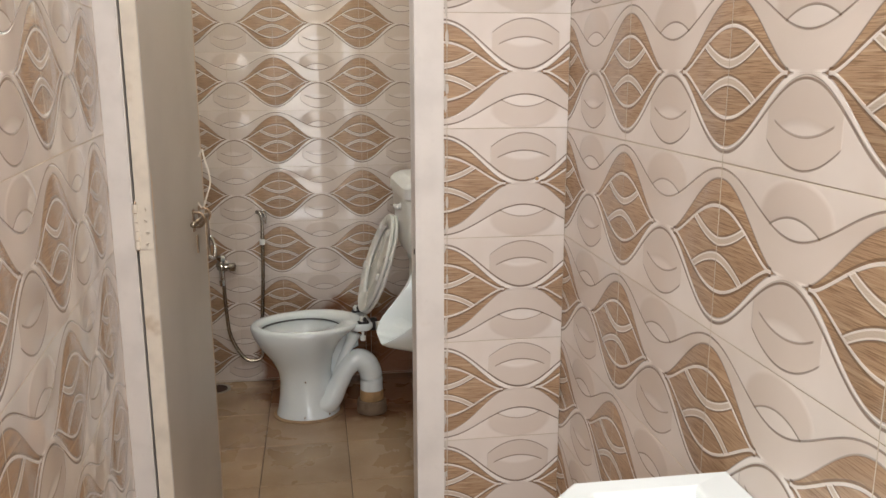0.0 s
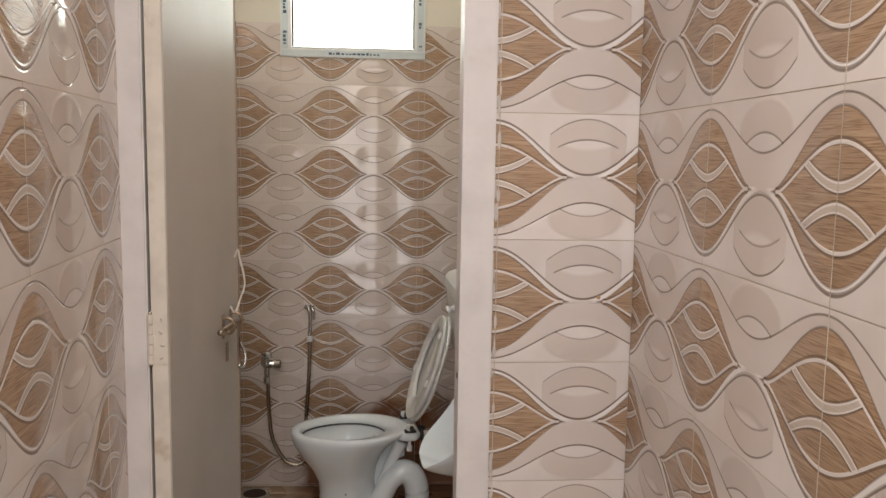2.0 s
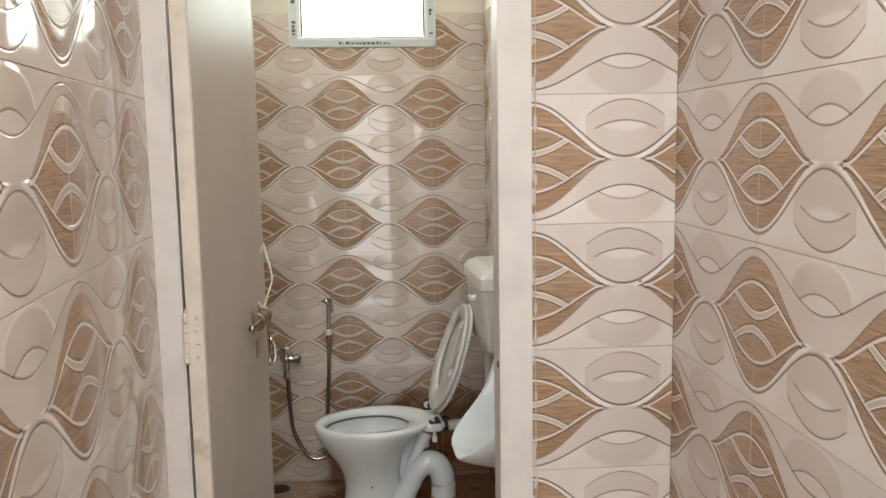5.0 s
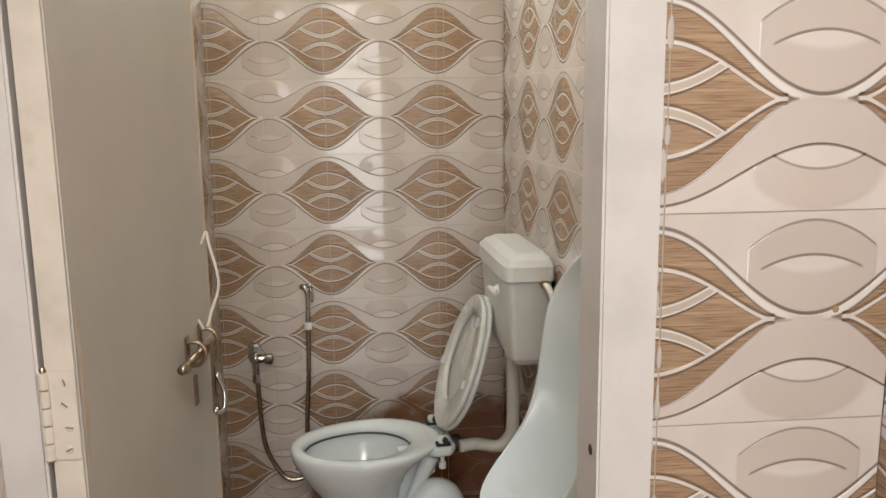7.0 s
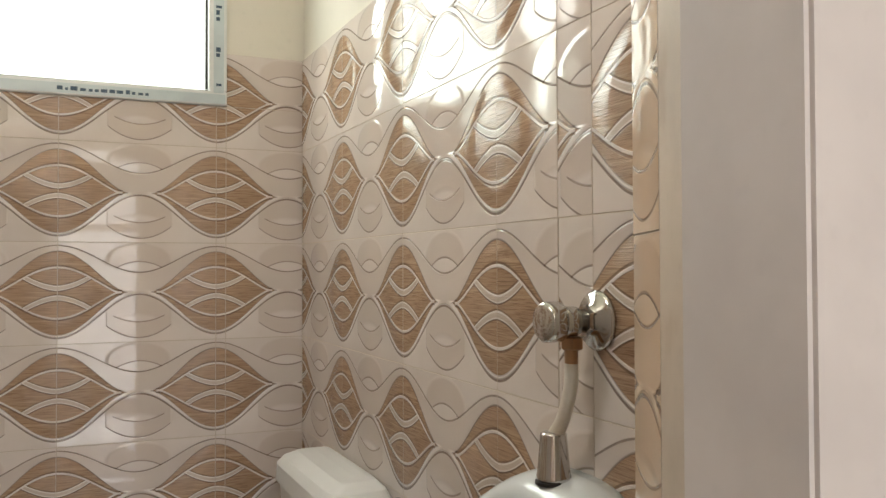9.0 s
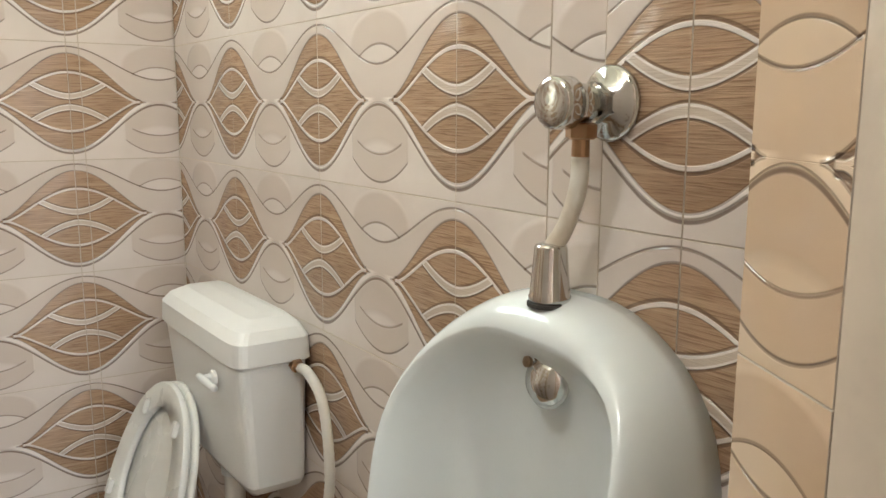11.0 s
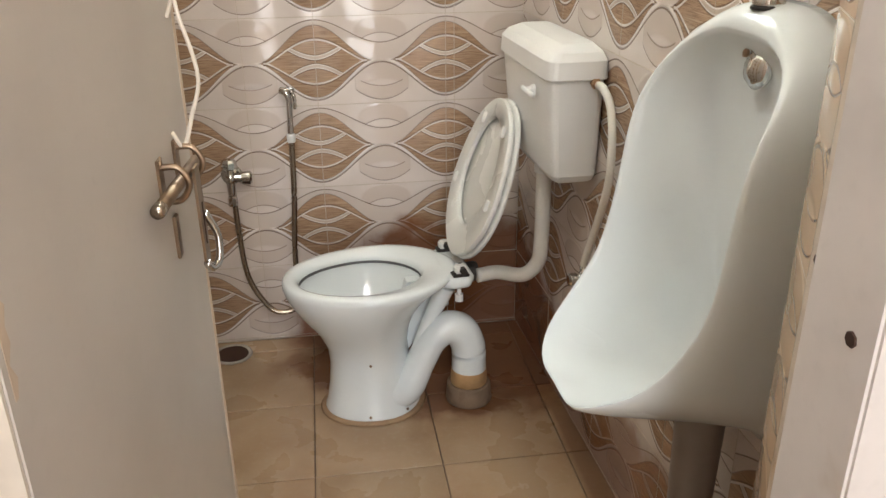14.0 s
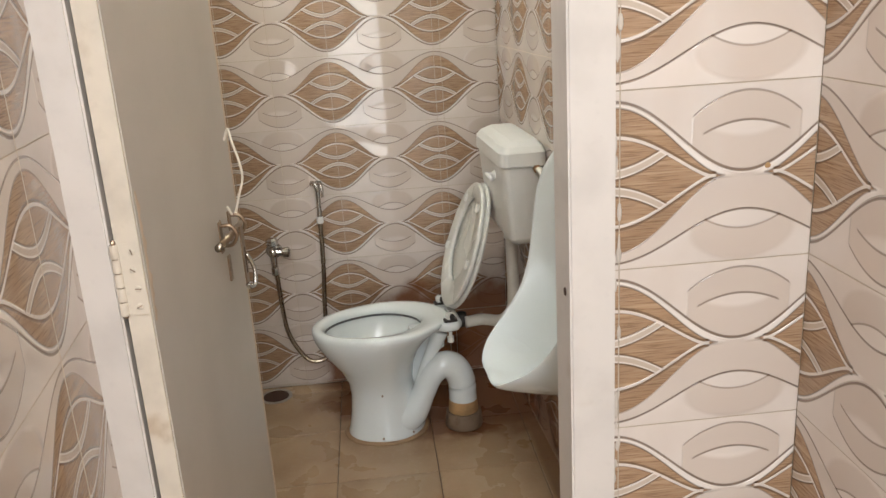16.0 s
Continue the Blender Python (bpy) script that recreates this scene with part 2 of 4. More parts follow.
M_CHROME = plain("chrome", (0.60, 0.59, 0.57), 0.10, 1.0, vary=0.04, scale=20.0, relief=0.0)
M_STEEL = plain("worn_steel", (0.30, 0.215, 0.145), 0.35, 1.0, vary=0.12, scale=40.0, dirt=(0.22, 0.14, 0.08))
M_BRASS = plain("brass", (0.45, 0.28, 0.16), 0.35, 1.0, vary=0.1, scale=40.0)
M_BEDDING = plain("stained_bedding", (0.33, 0.21, 0.115), 0.7, vary=0.15, scale=14.0, relief=0.4)
M_SOCKET = plain("stained_cement", (0.20, 0.135, 0.085), 0.75, vary=0.15, scale=18.0, relief=0.5, dirt=(0.10, 0.05, 0.025))
M_BRONZE = plain("tarnished_chrome", (0.40, 0.34, 0.27), 0.22, 1.0, vary=0.1, scale=30.0, relief=0.0)
M_RUST = plain("rust_stain", (0.42, 0.25, 0.11), 0.7, vary=0.15, scale=25.0)
M_BLACK = plain("black_rubber", (0.03, 0.025, 0.02), 0.6)
M_HOLE = plain("dark_hole", (0.05, 0.022, 0.012), 0.9)
M_ALU = plain("white_aluminium", (0.70, 0.71, 0.68), 0.4, vary=0.03)
M_FILM = plain("protective_film", (0.55, 0.62, 0.62), 0.35)
M_PRINT = plain("blue_print", (0.05, 0.09, 0.13), 0.6)
M_INK = plain("grey_ink", (0.10, 0.10, 0.10), 0.6)
M_SMEAR = plain("white_cement", (0.56, 0.50, 0.44), 0.9, vary=0.08, scale=30.0, relief=0.5)
M_CEMENT = plain("cement", (0.40, 0.36, 0.31), 0.9, vary=0.12, scale=14.0, relief=0.5)
M_WATER = plain("still_water", (0.55, 0.56, 0.52), 0.03, vary=0.01, relief=0.0)


def glass_material():
    m, t, p = start("frosted_glass", 0.35)
    p.inputs["Base Color"].default_value = (0.93, 1.0, 0.95, 1)
    p.inputs["Transmission Weight"].default_value = 1.0
    p.inputs["IOR"].default_value = 1.1
    return m


def backdrop_material():
    m, t, p = start("bright_sky", 1.0)
    p.inputs["Base Color"].default_value = (0.8, 0.8, 0.8, 1)
    p.inputs["Emission Color"].default_value = (0.93, 1.0, 0.93, 1)
    p.inputs["Emission Strength"].default_value = 2.2
    return m


M_GLASS = glass_material()
M_SKY = backdrop_material()


# ---- mesh helpers ----
def mesh_of(name, bm, material, smooth_faces=False):
    bmesh.ops.recalc_face_normals(bm, faces=bm.faces[:])
    me = bpy.data.meshes.new(name)
    if smooth_faces:
        for f in bm.faces:
            f.smooth = True
    bm.to_mesh(me)
    bm.free()
    me.materials.append(material)
    return me


def part(name, bm, material, parent=None, label="", smooth_faces=False):
    """Links a bmesh as one mesh object under a thing or a part."""
    ob = new(name, mesh_of(name, bm, material, smooth_faces))
    if parent is not None:
        ob.parent = parent
    if label:
        ob["label"] = label
    return ob


def thing(name, label, category, group="", at=(0, 0, 0), rz=0.0):
    ob = new(name)
    ob.empty_display_size = 0.05
    ob.matrix_world = pose(*at, 0, 0, rz)
    return tagged(ob, label, category, group)


def box(x0, x1, y0, y1, z0, z1, bevel=0.0, bm=None):
    own = bmesh.new()
    bmesh.ops.create_cube(own, size=1.0)
    for q in own.verts:
        q.co = ((x0 + x1) / 2 + q.co.x * (x1 - x0), (y0 + y1) / 2 + q.co.y * (y1 - y0), (z0 + z1) / 2 + q.co.z * (z1 - z0))
    if bevel:
        bmesh.ops.bevel(own, geom=own.edges[:], offset=bevel, segments=2, affect="EDGES", clamp_overlap=True)
    return own if bm is None else merge(bm, own)


def merge(bm, other, m=None):
    if m is not None:
        bmesh.ops.transform(other, matrix=m, verts=other.verts[:])
    me = bpy.data.meshes.new("tmp")
    other.to_mesh(me)
    other.free()
    bm.from_mesh(me)
    bpy.data.meshes.remove(me)
    return bm


def loft(rings, closed_ends=(True, True)):
    """Skin over rings of equal length, each a list of points."""
    bm = bmesh.new()
    vs = [[bm.verts.new(q) for q in ring] for ring in rings]
    n = len(vs[0])
    for r0, r1 in zip(vs, vs[1:]):
        for i in range(n):
            bm.faces.new((r0[i], r0[(i + 1) % n], r1[(i + 1) % n], r1[i]))
    for ring, close in ((vs[0], closed_ends[0]), (vs[-1], closed_ends[1])):
        if close:
            bm.faces.new(ring)
    return bm


def spline(points, steps=8):
    """A smooth line through the points."""
    pts = [Vector(q) for q in points]
    ext = [pts[0] * 2 - pts[1], *pts, pts[-1] * 2 - pts[-2]]
    out = []
    for i in range(1, len(ext) - 2):
        p0, p1, p2, p3 = ext[i - 1:i + 3]
        for s in range(steps):
            k = s / steps
            out.append(0.5 * (2 * p1 + (p2 - p0) * k + (2 * p0 - 5 * p1 + 4 * p2 - p3) * k * k + (3 * p1 - p0 - 3 * p2 + p3) * k ** 3))
    out.append(pts[-1])
    return out


def tube(points, radius, sides=14, steps=8, ribs=0.0):
    """A round pipe along a smooth line; radius may be a list, one for each point given."""
    line_ = spline(points, steps) if steps > 1 else [Vector(q) for q in points]
    n = len(line_)
    rings = []
    up = Vector((0, 0, 1))
    for i, q in enumerate(line_):
        d = (line_[min(i + 1, n - 1)] - line_[max(i - 1, 0)]).normalized()
        side = d.cross(up)
        if side.length < 0.05:
            side = d.cross(Vector((0, 1, 0)))
        side.normalize()
        if rings and side.dot(last) < 0:
            side = -side
        last = side
        other = d.cross(side).normalized()
        if isinstance(radius, (list, tuple)):
            f = i / (n - 1) * (len(radius) - 1)
            k = min(int(f), len(radius) - 2)
            r = radius[k] + (radius[k + 1] - radius[k]) * (f - k)
        else:
            r = radius
        r *= 1 + (ribs if i % 2 else 0)
        rings.append([q + side * math.cos(2 * math.pi * j / sides) * r + other * math.sin(2 * math.pi * j / sides) * r for j in range(sides)])
    return loft(rings)


def lathe(profile, sides=24, m=None):
    """A turned body about z: pairs of radius and height."""
    bm = loft([[(r * math.cos(2 * math.pi * j / sides), r * math.sin(2 * math.pi * j / sides), z) for j in range(sides)] for r, z in profile])
    if m is not None:
        bmesh.ops.transform(bm, matrix=m, verts=bm.verts[:])
    return bm


def sphere(centre, r, scale=(1, 1, 1), segments=14):
    bm = bmesh.new()
    bmesh.ops.create_uvsphere(bm, u_segments=segments, v_segments=segments // 2 + 1, radius=r)
    bmesh.ops.transform(bm, matrix=Matrix.Translation(centre) @ Matrix.Diagonal((*scale, 1)), verts=bm.verts[:])
    return bm


def oval(cx, cy, rx, ry, z, n=32, power=2.0, back=None):
    """A closed oval at height z; power above 2 squares it; back flattens its +x end there."""
    out = []
    for j in range(n):
        t = 2 * math.pi * j / n
        c, s = math.cos(t), math.sin(t)
        x = cx + rx * math.copysign(abs(c) ** (2 / power), c)
        y = cy + ry * math.copysign(abs(s) ** (2 / power), s)
        if back is not None:
            x = min(x, back)
        out.append((x, y, z))
    return out


# ---- structure ----
def structure(name, bm, material, label=""):
    ob = part(name, bm, material, None, label)
    ob["kind"] = "structure"
    return ob


TILED = []          # the wall faces to be tiled at the end of the file


def tiled(wall, origin, direction, length, z0, z1, u0, v0, flip=False, holes=(), cuts=(), shift=0.0):
    """Notes a wall face: it starts at origin and runs along direction, its front on the left of that way."""
    TILED.append((wall, origin, direction, length, z0, z1, u0, v0, flip, holes, cuts, shift))


T = TILE_T
SKEW = Matrix.Translation((SIDE_X, BACK_Y, 0)) @ Matrix.Rotation(radians(SKEW_DEG), 4, "Z") @ Matrix.Translation((-SIDE_X, -BACK_Y, 0))


def skewed(x, y, z=0.0):
    return tuple(SKEW @ Vector((x, y, z)))


# toilet: back wall with the window's opening
WIN = (-0.338, 0.266, 1.868, 2.50)
bm = bmesh.new()
x0, x1, y0, y1 = LEFT_IN_X - 0.12, SIDE_X + 0.12, BACK_Y + T - 0.0015, BACK_Y + 0.15
box(x0, WIN[0], y0, y1, -0.1, CEIL_Z, bm=bm)
box(WIN[1], x1, y0, y1, -0.1, CEIL_Z, bm=bm)
box(WIN[0], WIN[1], y0, y1, -0.1, WIN[2], bm=bm)
box(WIN[0], WIN[1], y0, y1, WIN[3], CEIL_Z, bm=bm)
wall_back = structure("wall_back", bm, M_PLASTER, "cream painted wall with relief tiles up to the ventilator window")
bm = box(SIDE_X + T - 0.0015, SIDE_X + 0.12, FRONT_BACK - T, BACK_Y + T - 0.004, -0.1, CEIL_Z)
bmesh.ops.transform(bm, matrix=SKEW, verts=bm.verts[:])
wall_side = structure("wall_side", bm, M_PLASTER, "tiled wall behind the cistern and urinal")
wall_inner_left = structure("wall_inner_left", box(LEFT_IN_X - 0.12, LEFT_IN_X - T + 0.0015, FRONT_BACK - T, BACK_Y + T - 0.004, -0.1, CEIL_Z), M_PLASTER, "tiled wall behind the open door")
# wall with the door
FY0, FY1 = FRONT_Y + T - 0.0015, FRONT_BACK - T + 0.0015
# the pier's reveal splays outwards behind the lock post
REV_A, REV_B, REV_C = Vector((0.278, 1.8575, 0)), Vector((0.341, 1.990, 0)), Vector((0.385, 2.084, 0))
REV_WAY = (REV_C - REV_A).normalized()
REV_BACK = Vector((REV_WAY.y, -REV_WAY.x, 0))
ra, rc = REV_A + REV_BACK * 0.0105, REV_C + REV_BACK * 0.0105
PIER = [(DOOR_R + 0.061, FY0), (LOBBY_X + 0.15, FY0), (LOBBY_X + 0.15, FY1), (rc.x, FY1), (ra.x, ra.y), (DOOR_R + 0.061, ra.y)]
wall_pier = structure("wall_pier", loft([[(x, y, z) for x, y in PIER] for z in (-0.1, CEIL_Z)]), M_GROUT, "tiled pier beside the door frame")
wall_stub = structure("wall_stub", box(LEFT_IN_X - 0.12, DOOR_L - 0.055, FY0 + 0.005, FY1, -0.1, CEIL_Z), M_PLASTER, "narrow wall behind the hinge post")
wall_over_door = structure("wall_over_door", box(DOOR_L - 0.055, DOOR_R + 0.0605, FY0, FY1, DOOR_TOP + 0.062, CEIL_Z), M_PLASTER, "painted wall over the door")
# lobby
wall_lobby_right = structure("wall_lobby_right", box(LOBBY_X + T - 0.0015, LOBBY_X + 0.12, REAR_Y, FY0 - 0.001, -0.1, CEIL_Z), M_PLASTER, "tiled lobby wall above the wash basin")
LEFT_TURN = math.degrees(math.atan(0.083))


def left_x(y):
    return -0.255 - 0.083 * y


TURN_Y = 0.5
LA, LB = Vector((left_x(TURN_Y), TURN_Y, 0)), Vector((left_x(FRONT_Y), FRONT_Y, 0))
bm = box(-0.15, -(T - 0.0015), 0, (LB - LA).length, -0.1, CEIL_Z)
bmesh.ops.transform(bm, matrix=Matrix.Translation(LA) @ pose(0, 0, 0, 0, 0, LEFT_TURN), verts=bm.verts[:])
wall_lobby_left = structure("wall_lobby_left", bm, M_PLASTER, "tiled lobby wall beside the door")
bm = bmesh.new()
RX0, RX1 = -1.22, LOBBY_X + 0.12
box(RX0, -0.55, REAR_Y - 0.12, REAR_Y, -0.1, CEIL_Z, bm=bm)
box(0.18, RX1, REAR_Y - 0.12, REAR_Y, -0.1, CEIL_Z, bm=bm)
box(-0.55, 0.18, REAR_Y - 0.12, REAR_Y, 2.1, CEIL_Z, bm=bm)
wall_rear = structure("wall_rear", bm, M_PLASTER, "plain wall with the lobby's open entrance")
# added out of view: lobby widened leftwards so more light reaches its right wall
structure("wall_unseen_far", box(-1.22, -1.1, REAR_Y, TURN_Y + 0.12, -0.1, CEIL_Z), M_PLASTER, "plain cream wall added out of view to close the widened lobby")
structure("wall_unseen_return", box(-1.1, LA.x - 0.02, TURN_Y, TURN_Y + 0.12, -0.1, CEIL_Z), M_PLASTER, "plain cream return wall added out of view where the lobby widens")
structure("floor_slab", box(-1.25, 0.9, REAR_Y - 3.0, BACK_Y + 0.15, -0.2, -0.009), M_DARK_GROUT, "floor bed under the tiles")
structure("ceiling", box(-1.25, 0.9, REAR_Y - 0.12, BACK_Y + 0.15, CEIL_Z, CEIL_Z + 0.12), M_PLASTER, "cream painted ceiling")
structure("backdrop_sky", box(-1.2, 1.2, BACK_Y + 0.6, BACK_Y + 0.61, 1.2, 3.4), M_SKY, "bright sky outside the ventilator")

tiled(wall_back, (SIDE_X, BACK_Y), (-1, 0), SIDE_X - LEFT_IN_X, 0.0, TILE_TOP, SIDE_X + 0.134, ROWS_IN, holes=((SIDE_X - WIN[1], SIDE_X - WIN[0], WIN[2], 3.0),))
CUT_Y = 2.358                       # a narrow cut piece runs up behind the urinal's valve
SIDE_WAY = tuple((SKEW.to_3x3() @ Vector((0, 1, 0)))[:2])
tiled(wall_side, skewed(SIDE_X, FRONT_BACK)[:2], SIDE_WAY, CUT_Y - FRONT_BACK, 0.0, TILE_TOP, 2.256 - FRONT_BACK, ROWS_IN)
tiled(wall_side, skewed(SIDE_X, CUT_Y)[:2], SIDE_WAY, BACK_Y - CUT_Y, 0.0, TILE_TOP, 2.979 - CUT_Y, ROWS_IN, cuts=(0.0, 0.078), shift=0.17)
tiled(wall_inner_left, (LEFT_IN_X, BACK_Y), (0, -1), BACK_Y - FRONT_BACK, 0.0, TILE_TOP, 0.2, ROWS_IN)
tiled(wall_pier, (LOBBY_X, FRONT_Y), (-1, 0), LOBBY_X - 0.313, 0.0, 2.305, LOBBY_X - 0.314, ROWS_OUT, flip=True, cuts=(LOBBY_X - 0.3245,))
tiled(wall_lobby_right, (LOBBY_X, REAR_Y), (0, 1), FRONT_Y - REAR_Y, 0.0, 2.305, 1.42 - REAR_Y, ROWS_OUT)
ld = (LB - LA).normalized()
tiled(wall_lobby_left, (LB.x, LB.y), (-ld.x, -ld.y), (LB - LA).length, 0.0, 2.305, (LB.y - 1.26) / ld.y, ROWS_OUT)
tiled(wall_pier, (REV_B.x, REV_B.y), (REV_WAY.x, REV_WAY.y), (REV_C - REV_B).length, 0.0, TILE_TOP, -0.13, 0.22)


# ---- door frame and door ----
door_frame = tagged(new("door_frame"), "white painted timber door frame, chipped and smeared with cement", "door frame", kind="structure")
part("post", box(DOOR_L - 0.058, DOOR_L, FRONT_Y - 0.012, FRONT_Y + 0.078, 0.0, DOOR_TOP, 0.003), M_FRAME, door_frame, "hinge post")
part("post", box(DOOR_R - 0.001, DOOR_R + 0.064, FRONT_Y - 0.012, FRONT_Y + 0.078, 0.0, DOOR_TOP, 0.003), M_FRAME, door_frame, "lock post")
part("head", box(DOOR_L - 0.058, DOOR_R + 0.064, FRONT_Y - 0.012, FRONT_Y + 0.078, DOOR_TOP, DOOR_TOP + 0.06, 0.003), M_FRAME, door_frame)
lining = [REV_A, REV_B - REV_WAY * 0.001, REV_B - REV_WAY * 0.001 + REV_BACK * 0.010, REV_A + REV_BACK * 0.010]
part("jamb_lining", loft([[(q.x, q.y, z) for q in lining] for z in (0.0, DOOR_TOP)]), M_JAMB, door_frame, "tan primed lining with screw holes")
for z, y in ((1.024, 0.016), (1.012, 0.172)):
    part("screw_hole", lathe([(0.0075, -0.002), (0.0062, 0.001), (0.002, 0.0011)], 7, Matrix.Translation((DOOR_R - 0.0015 if y < 0.08 else 0.3215, FRONT_Y + y, z)) @ pose(0, 0, 0, 0, -90, 0)), M_HOLE, door_frame, "rusty lock hole")
# cement smeared between the frame and the tiles, with uneven lumps
bm = bmesh.new()
for i in range(110):
    r = random.uniform(0.0025, 0.006)
    merge(bm, sphere((DOOR_R + random.uniform(0.063, 0.073), FRONT_Y + random.uniform(-0.0006, 0.0012), random.uniform(0.02, 2.05)), r, (random.uniform(0.5, 0.9), 0.16, random.uniform(1.2, 5.0)), 8))
part("cement_smear", bm, M_SMEAR, door_frame, "white cement squeezed out along the joint", True)
part("threshold", box(DOOR_L, DOOR_R, FRONT_Y + 0.01, FRONT_Y + 0.11, -0.004, 0.012, 0.003), M_CEMENT, door_frame)

LEAF_W, LEAF_T, LEAF_H = 0.56, 0.034, DOOR_TOP - 0.03
door_1 = tagged(new("door_1"), "grey painted flush door standing open into the toilet", "door", kind="structure")
door_1.matrix_world = pose(-0.318, FRONT_Y - 0.006, 0.02, 0, 0, 86.4)
part("leaf", box(0.0, LEAF_W, 0.0, LEAF_T, 0, LEAF_H, 0.0015), M_DOOR, door_1)
part("edge_strip", box(-0.003, -0.0002, 0.0015, LEAF_T - 0.0015, 0.001, LEAF_H - 0.001), M_EDGE, door_1, "cream painted, scuffed hinge edge")
part("edge_strip", box(LEAF_W + 0.0002, LEAF_W + 0.003, 0.0015, LEAF_T - 0.0015, 0.001, LEAF_H - 0.001), M_JAMB, door_1, "bare brown lock edge")


def hinge(z):
    """A butt hinge screwed to the door's edge: plate, knuckles and four slotted screws."""
    plate = part("hinge", box(-0.0052, -0.0032, 0.001, 0.030, z, z + 0.1, 0.0006), M_EDGE, door_1, "painted steel butt hinge")
    for k in range(5):
        part("knuckle", lathe([(0.0055, 0.0005), (0.006, 0.002), (0.006, 0.0175), (0.0055, 0.019)], 12, Matrix.Translation((-0.005, 0.034, z + k * 0.02))), M_EDGE, plate)
    part("pin", lathe([(0.0025, -0.004), (0.0035, -0.002), (0.0035, 0.102), (0.002, 0.105)], 10, Matrix.Translation((-0.005, 0.034, z))), M_STEEL, plate)
    for k, (y, dz) in enumerate(((0.013, 0.012), (0.011, 0.037), (0.014, 0.063), (0.012, 0.088))):
        s = part("screw", lathe([(0.0045, 0.0), (0.0045, 0.0008), (0.003, 0.0014)], 12, Matrix.Translation((-0.0052, y, z + dz)) @ pose(0, 0, 0, 0, -90, 0)), M_EDGE, plate)
        bm = box(-0.0003, 0.0003, -0.004, 0.004, -0.0006, 0.0006)
        bmesh.ops.transform(bm, matrix=Matrix.Translation((-0.0067, y, z + dz)) @ pose(0, 0, 0, 35 * k - 30, 0, 0), verts=bm.verts[:])
        part("slot", bm, M_STEEL, plate)


for hz in (0.22, 1.035, 1.76):
    hinge(hz)

part("worn_margin", box(LEAF_W - 0.011, LEAF_W - 0.0005, -0.0007, -0.0001, 0.002, LEAF_H - 0.002), M_RAW, door_1, "brown margin where the paint has worn off")

# sliding bolt with its hasp, and a bent wire pull, on the face towards the opening
BZ = 1.025
bolt = part("door_bolt", box(0.330, 0.345, -0.0195, -0.0165, BZ - 0.006, BZ + 0.006, 0.001), M_STEEL, door_1, "worn steel sliding bolt with a hasp")
part("rod", lathe([(0.004, 0.0), (0.0068, 0.002), (0.0068, 0.188), (0.004, 0.191)], 14, Matrix.Translation((0.310, -0.018, BZ + 0.004)) @ pose(0, 0, 0, 0, 92, 0)), M_STEEL, bolt, "", True)
part("rod_tip", lathe([(0.0072, 0.0), (0.0076, 0.003), (0.0076, 0.012), (0.0066, 0.014)], 14, Matrix.Translation((0.309, -0.018, BZ + 0.004)) @ pose(0, 0, 0, 0, 92, 0)), M_BRONZE, bolt, "bright worn tip", True)
for bx in (0.400, 0.476):
    part("plate", box(bx - 0.010, bx + 0.010, -0.003, 0.0, BZ - 0.030, BZ + 0.030, 0.0012), M_STEEL, bolt, "rusty fixing plate")
    part("staple", tube([(bx, -0.001, BZ - 0.018), (bx, -0.020, BZ - 0.016), (bx, -0.030, BZ + 0.002), (bx, -0.020, BZ + 0.019), (bx, -0.001, BZ + 0.020)], 0.0036, 8, 5), M_STEEL, bolt)
    for dz in (-0.024, 0.024):
        part("screw", lathe([(0.0045, 0.0), (0.004, 0.0014), (0.002, 0.002)], 10, Matrix.Translation((bx, -0.003, BZ + dz)) @ pose(0, 0, 0, 90, 0, 0)), M_STEEL, bolt)
hasp = part("hasp", loft([[(0.430 + dx, y, z) for dx, z in ((0.0, BZ + 0.008), (0.022, BZ + 0.008), (0.027, BZ - 0.05), (0.025, BZ - 0.108), (0.004, BZ - 0.112), (0.0, BZ - 0.05))] for y in (-0.030, -0.027)]), M_STEEL, bolt, "flat hasp hanging from the rod")
part("hasp_slot", box(0.441, 0.446, -0.0306, -0.0302, BZ - 0.085, BZ - 0.035), M_HOLE, hasp)
part("hasp_loop", tube([(0.452, -0.030, BZ - 0.050), (0.458, -0.040, BZ - 0.080), (0.453, -0.040, BZ - 0.108), (0.440, -0.034, BZ - 0.114), (0.432, -0.030, BZ - 0.104)], 0.0045, 10, 6), M_CHROME, bolt, "bright worn loop", True)
part("lower_plate", box(0.424, 0.440, -0.004, 0.0, BZ - 0.095, BZ - 0.045, 0.0012), M_STEEL, bolt, "rusty lower fixing plate")
part("wire_pull", tube([(0.522, -0.001, 1.180), (0.523, -0.010, 1.200), (0.516, -0.016, 1.178), (0.505, -0.028, 1.140), (0.500, -0.031, 1.110), (0.490, -0.022, 1.078), (0.476, -0.012, 1.045), (0.474, -0.001, 1.062)], 0.0024, 8, 8), M_EDGE, door_1, "bent wire pull coated with paint")
# paint worn to brown beside the middle hinge, in a ragged strip
rows = [(0.030 + 0.006 * math.sin(k * 2.3) * math.sin(k * 0.9), 1.02 + k * 0.012) for k in range(16)]
part("worn_patch", loft([[(0.008, y, z), (0.008 + (w - 0.02) * (0.5 + 0.5 * math.sin(min(1.0, k / 3, (15 - k) / 3) * math.pi / 2)), y, z), (0.008, y - 0.0003, z)] for k, (w, z) in enumerate(rows) for y in (-0.0002,)]), M_RAW, door_1, "brown strip where the paint has worn off beside the hinge")

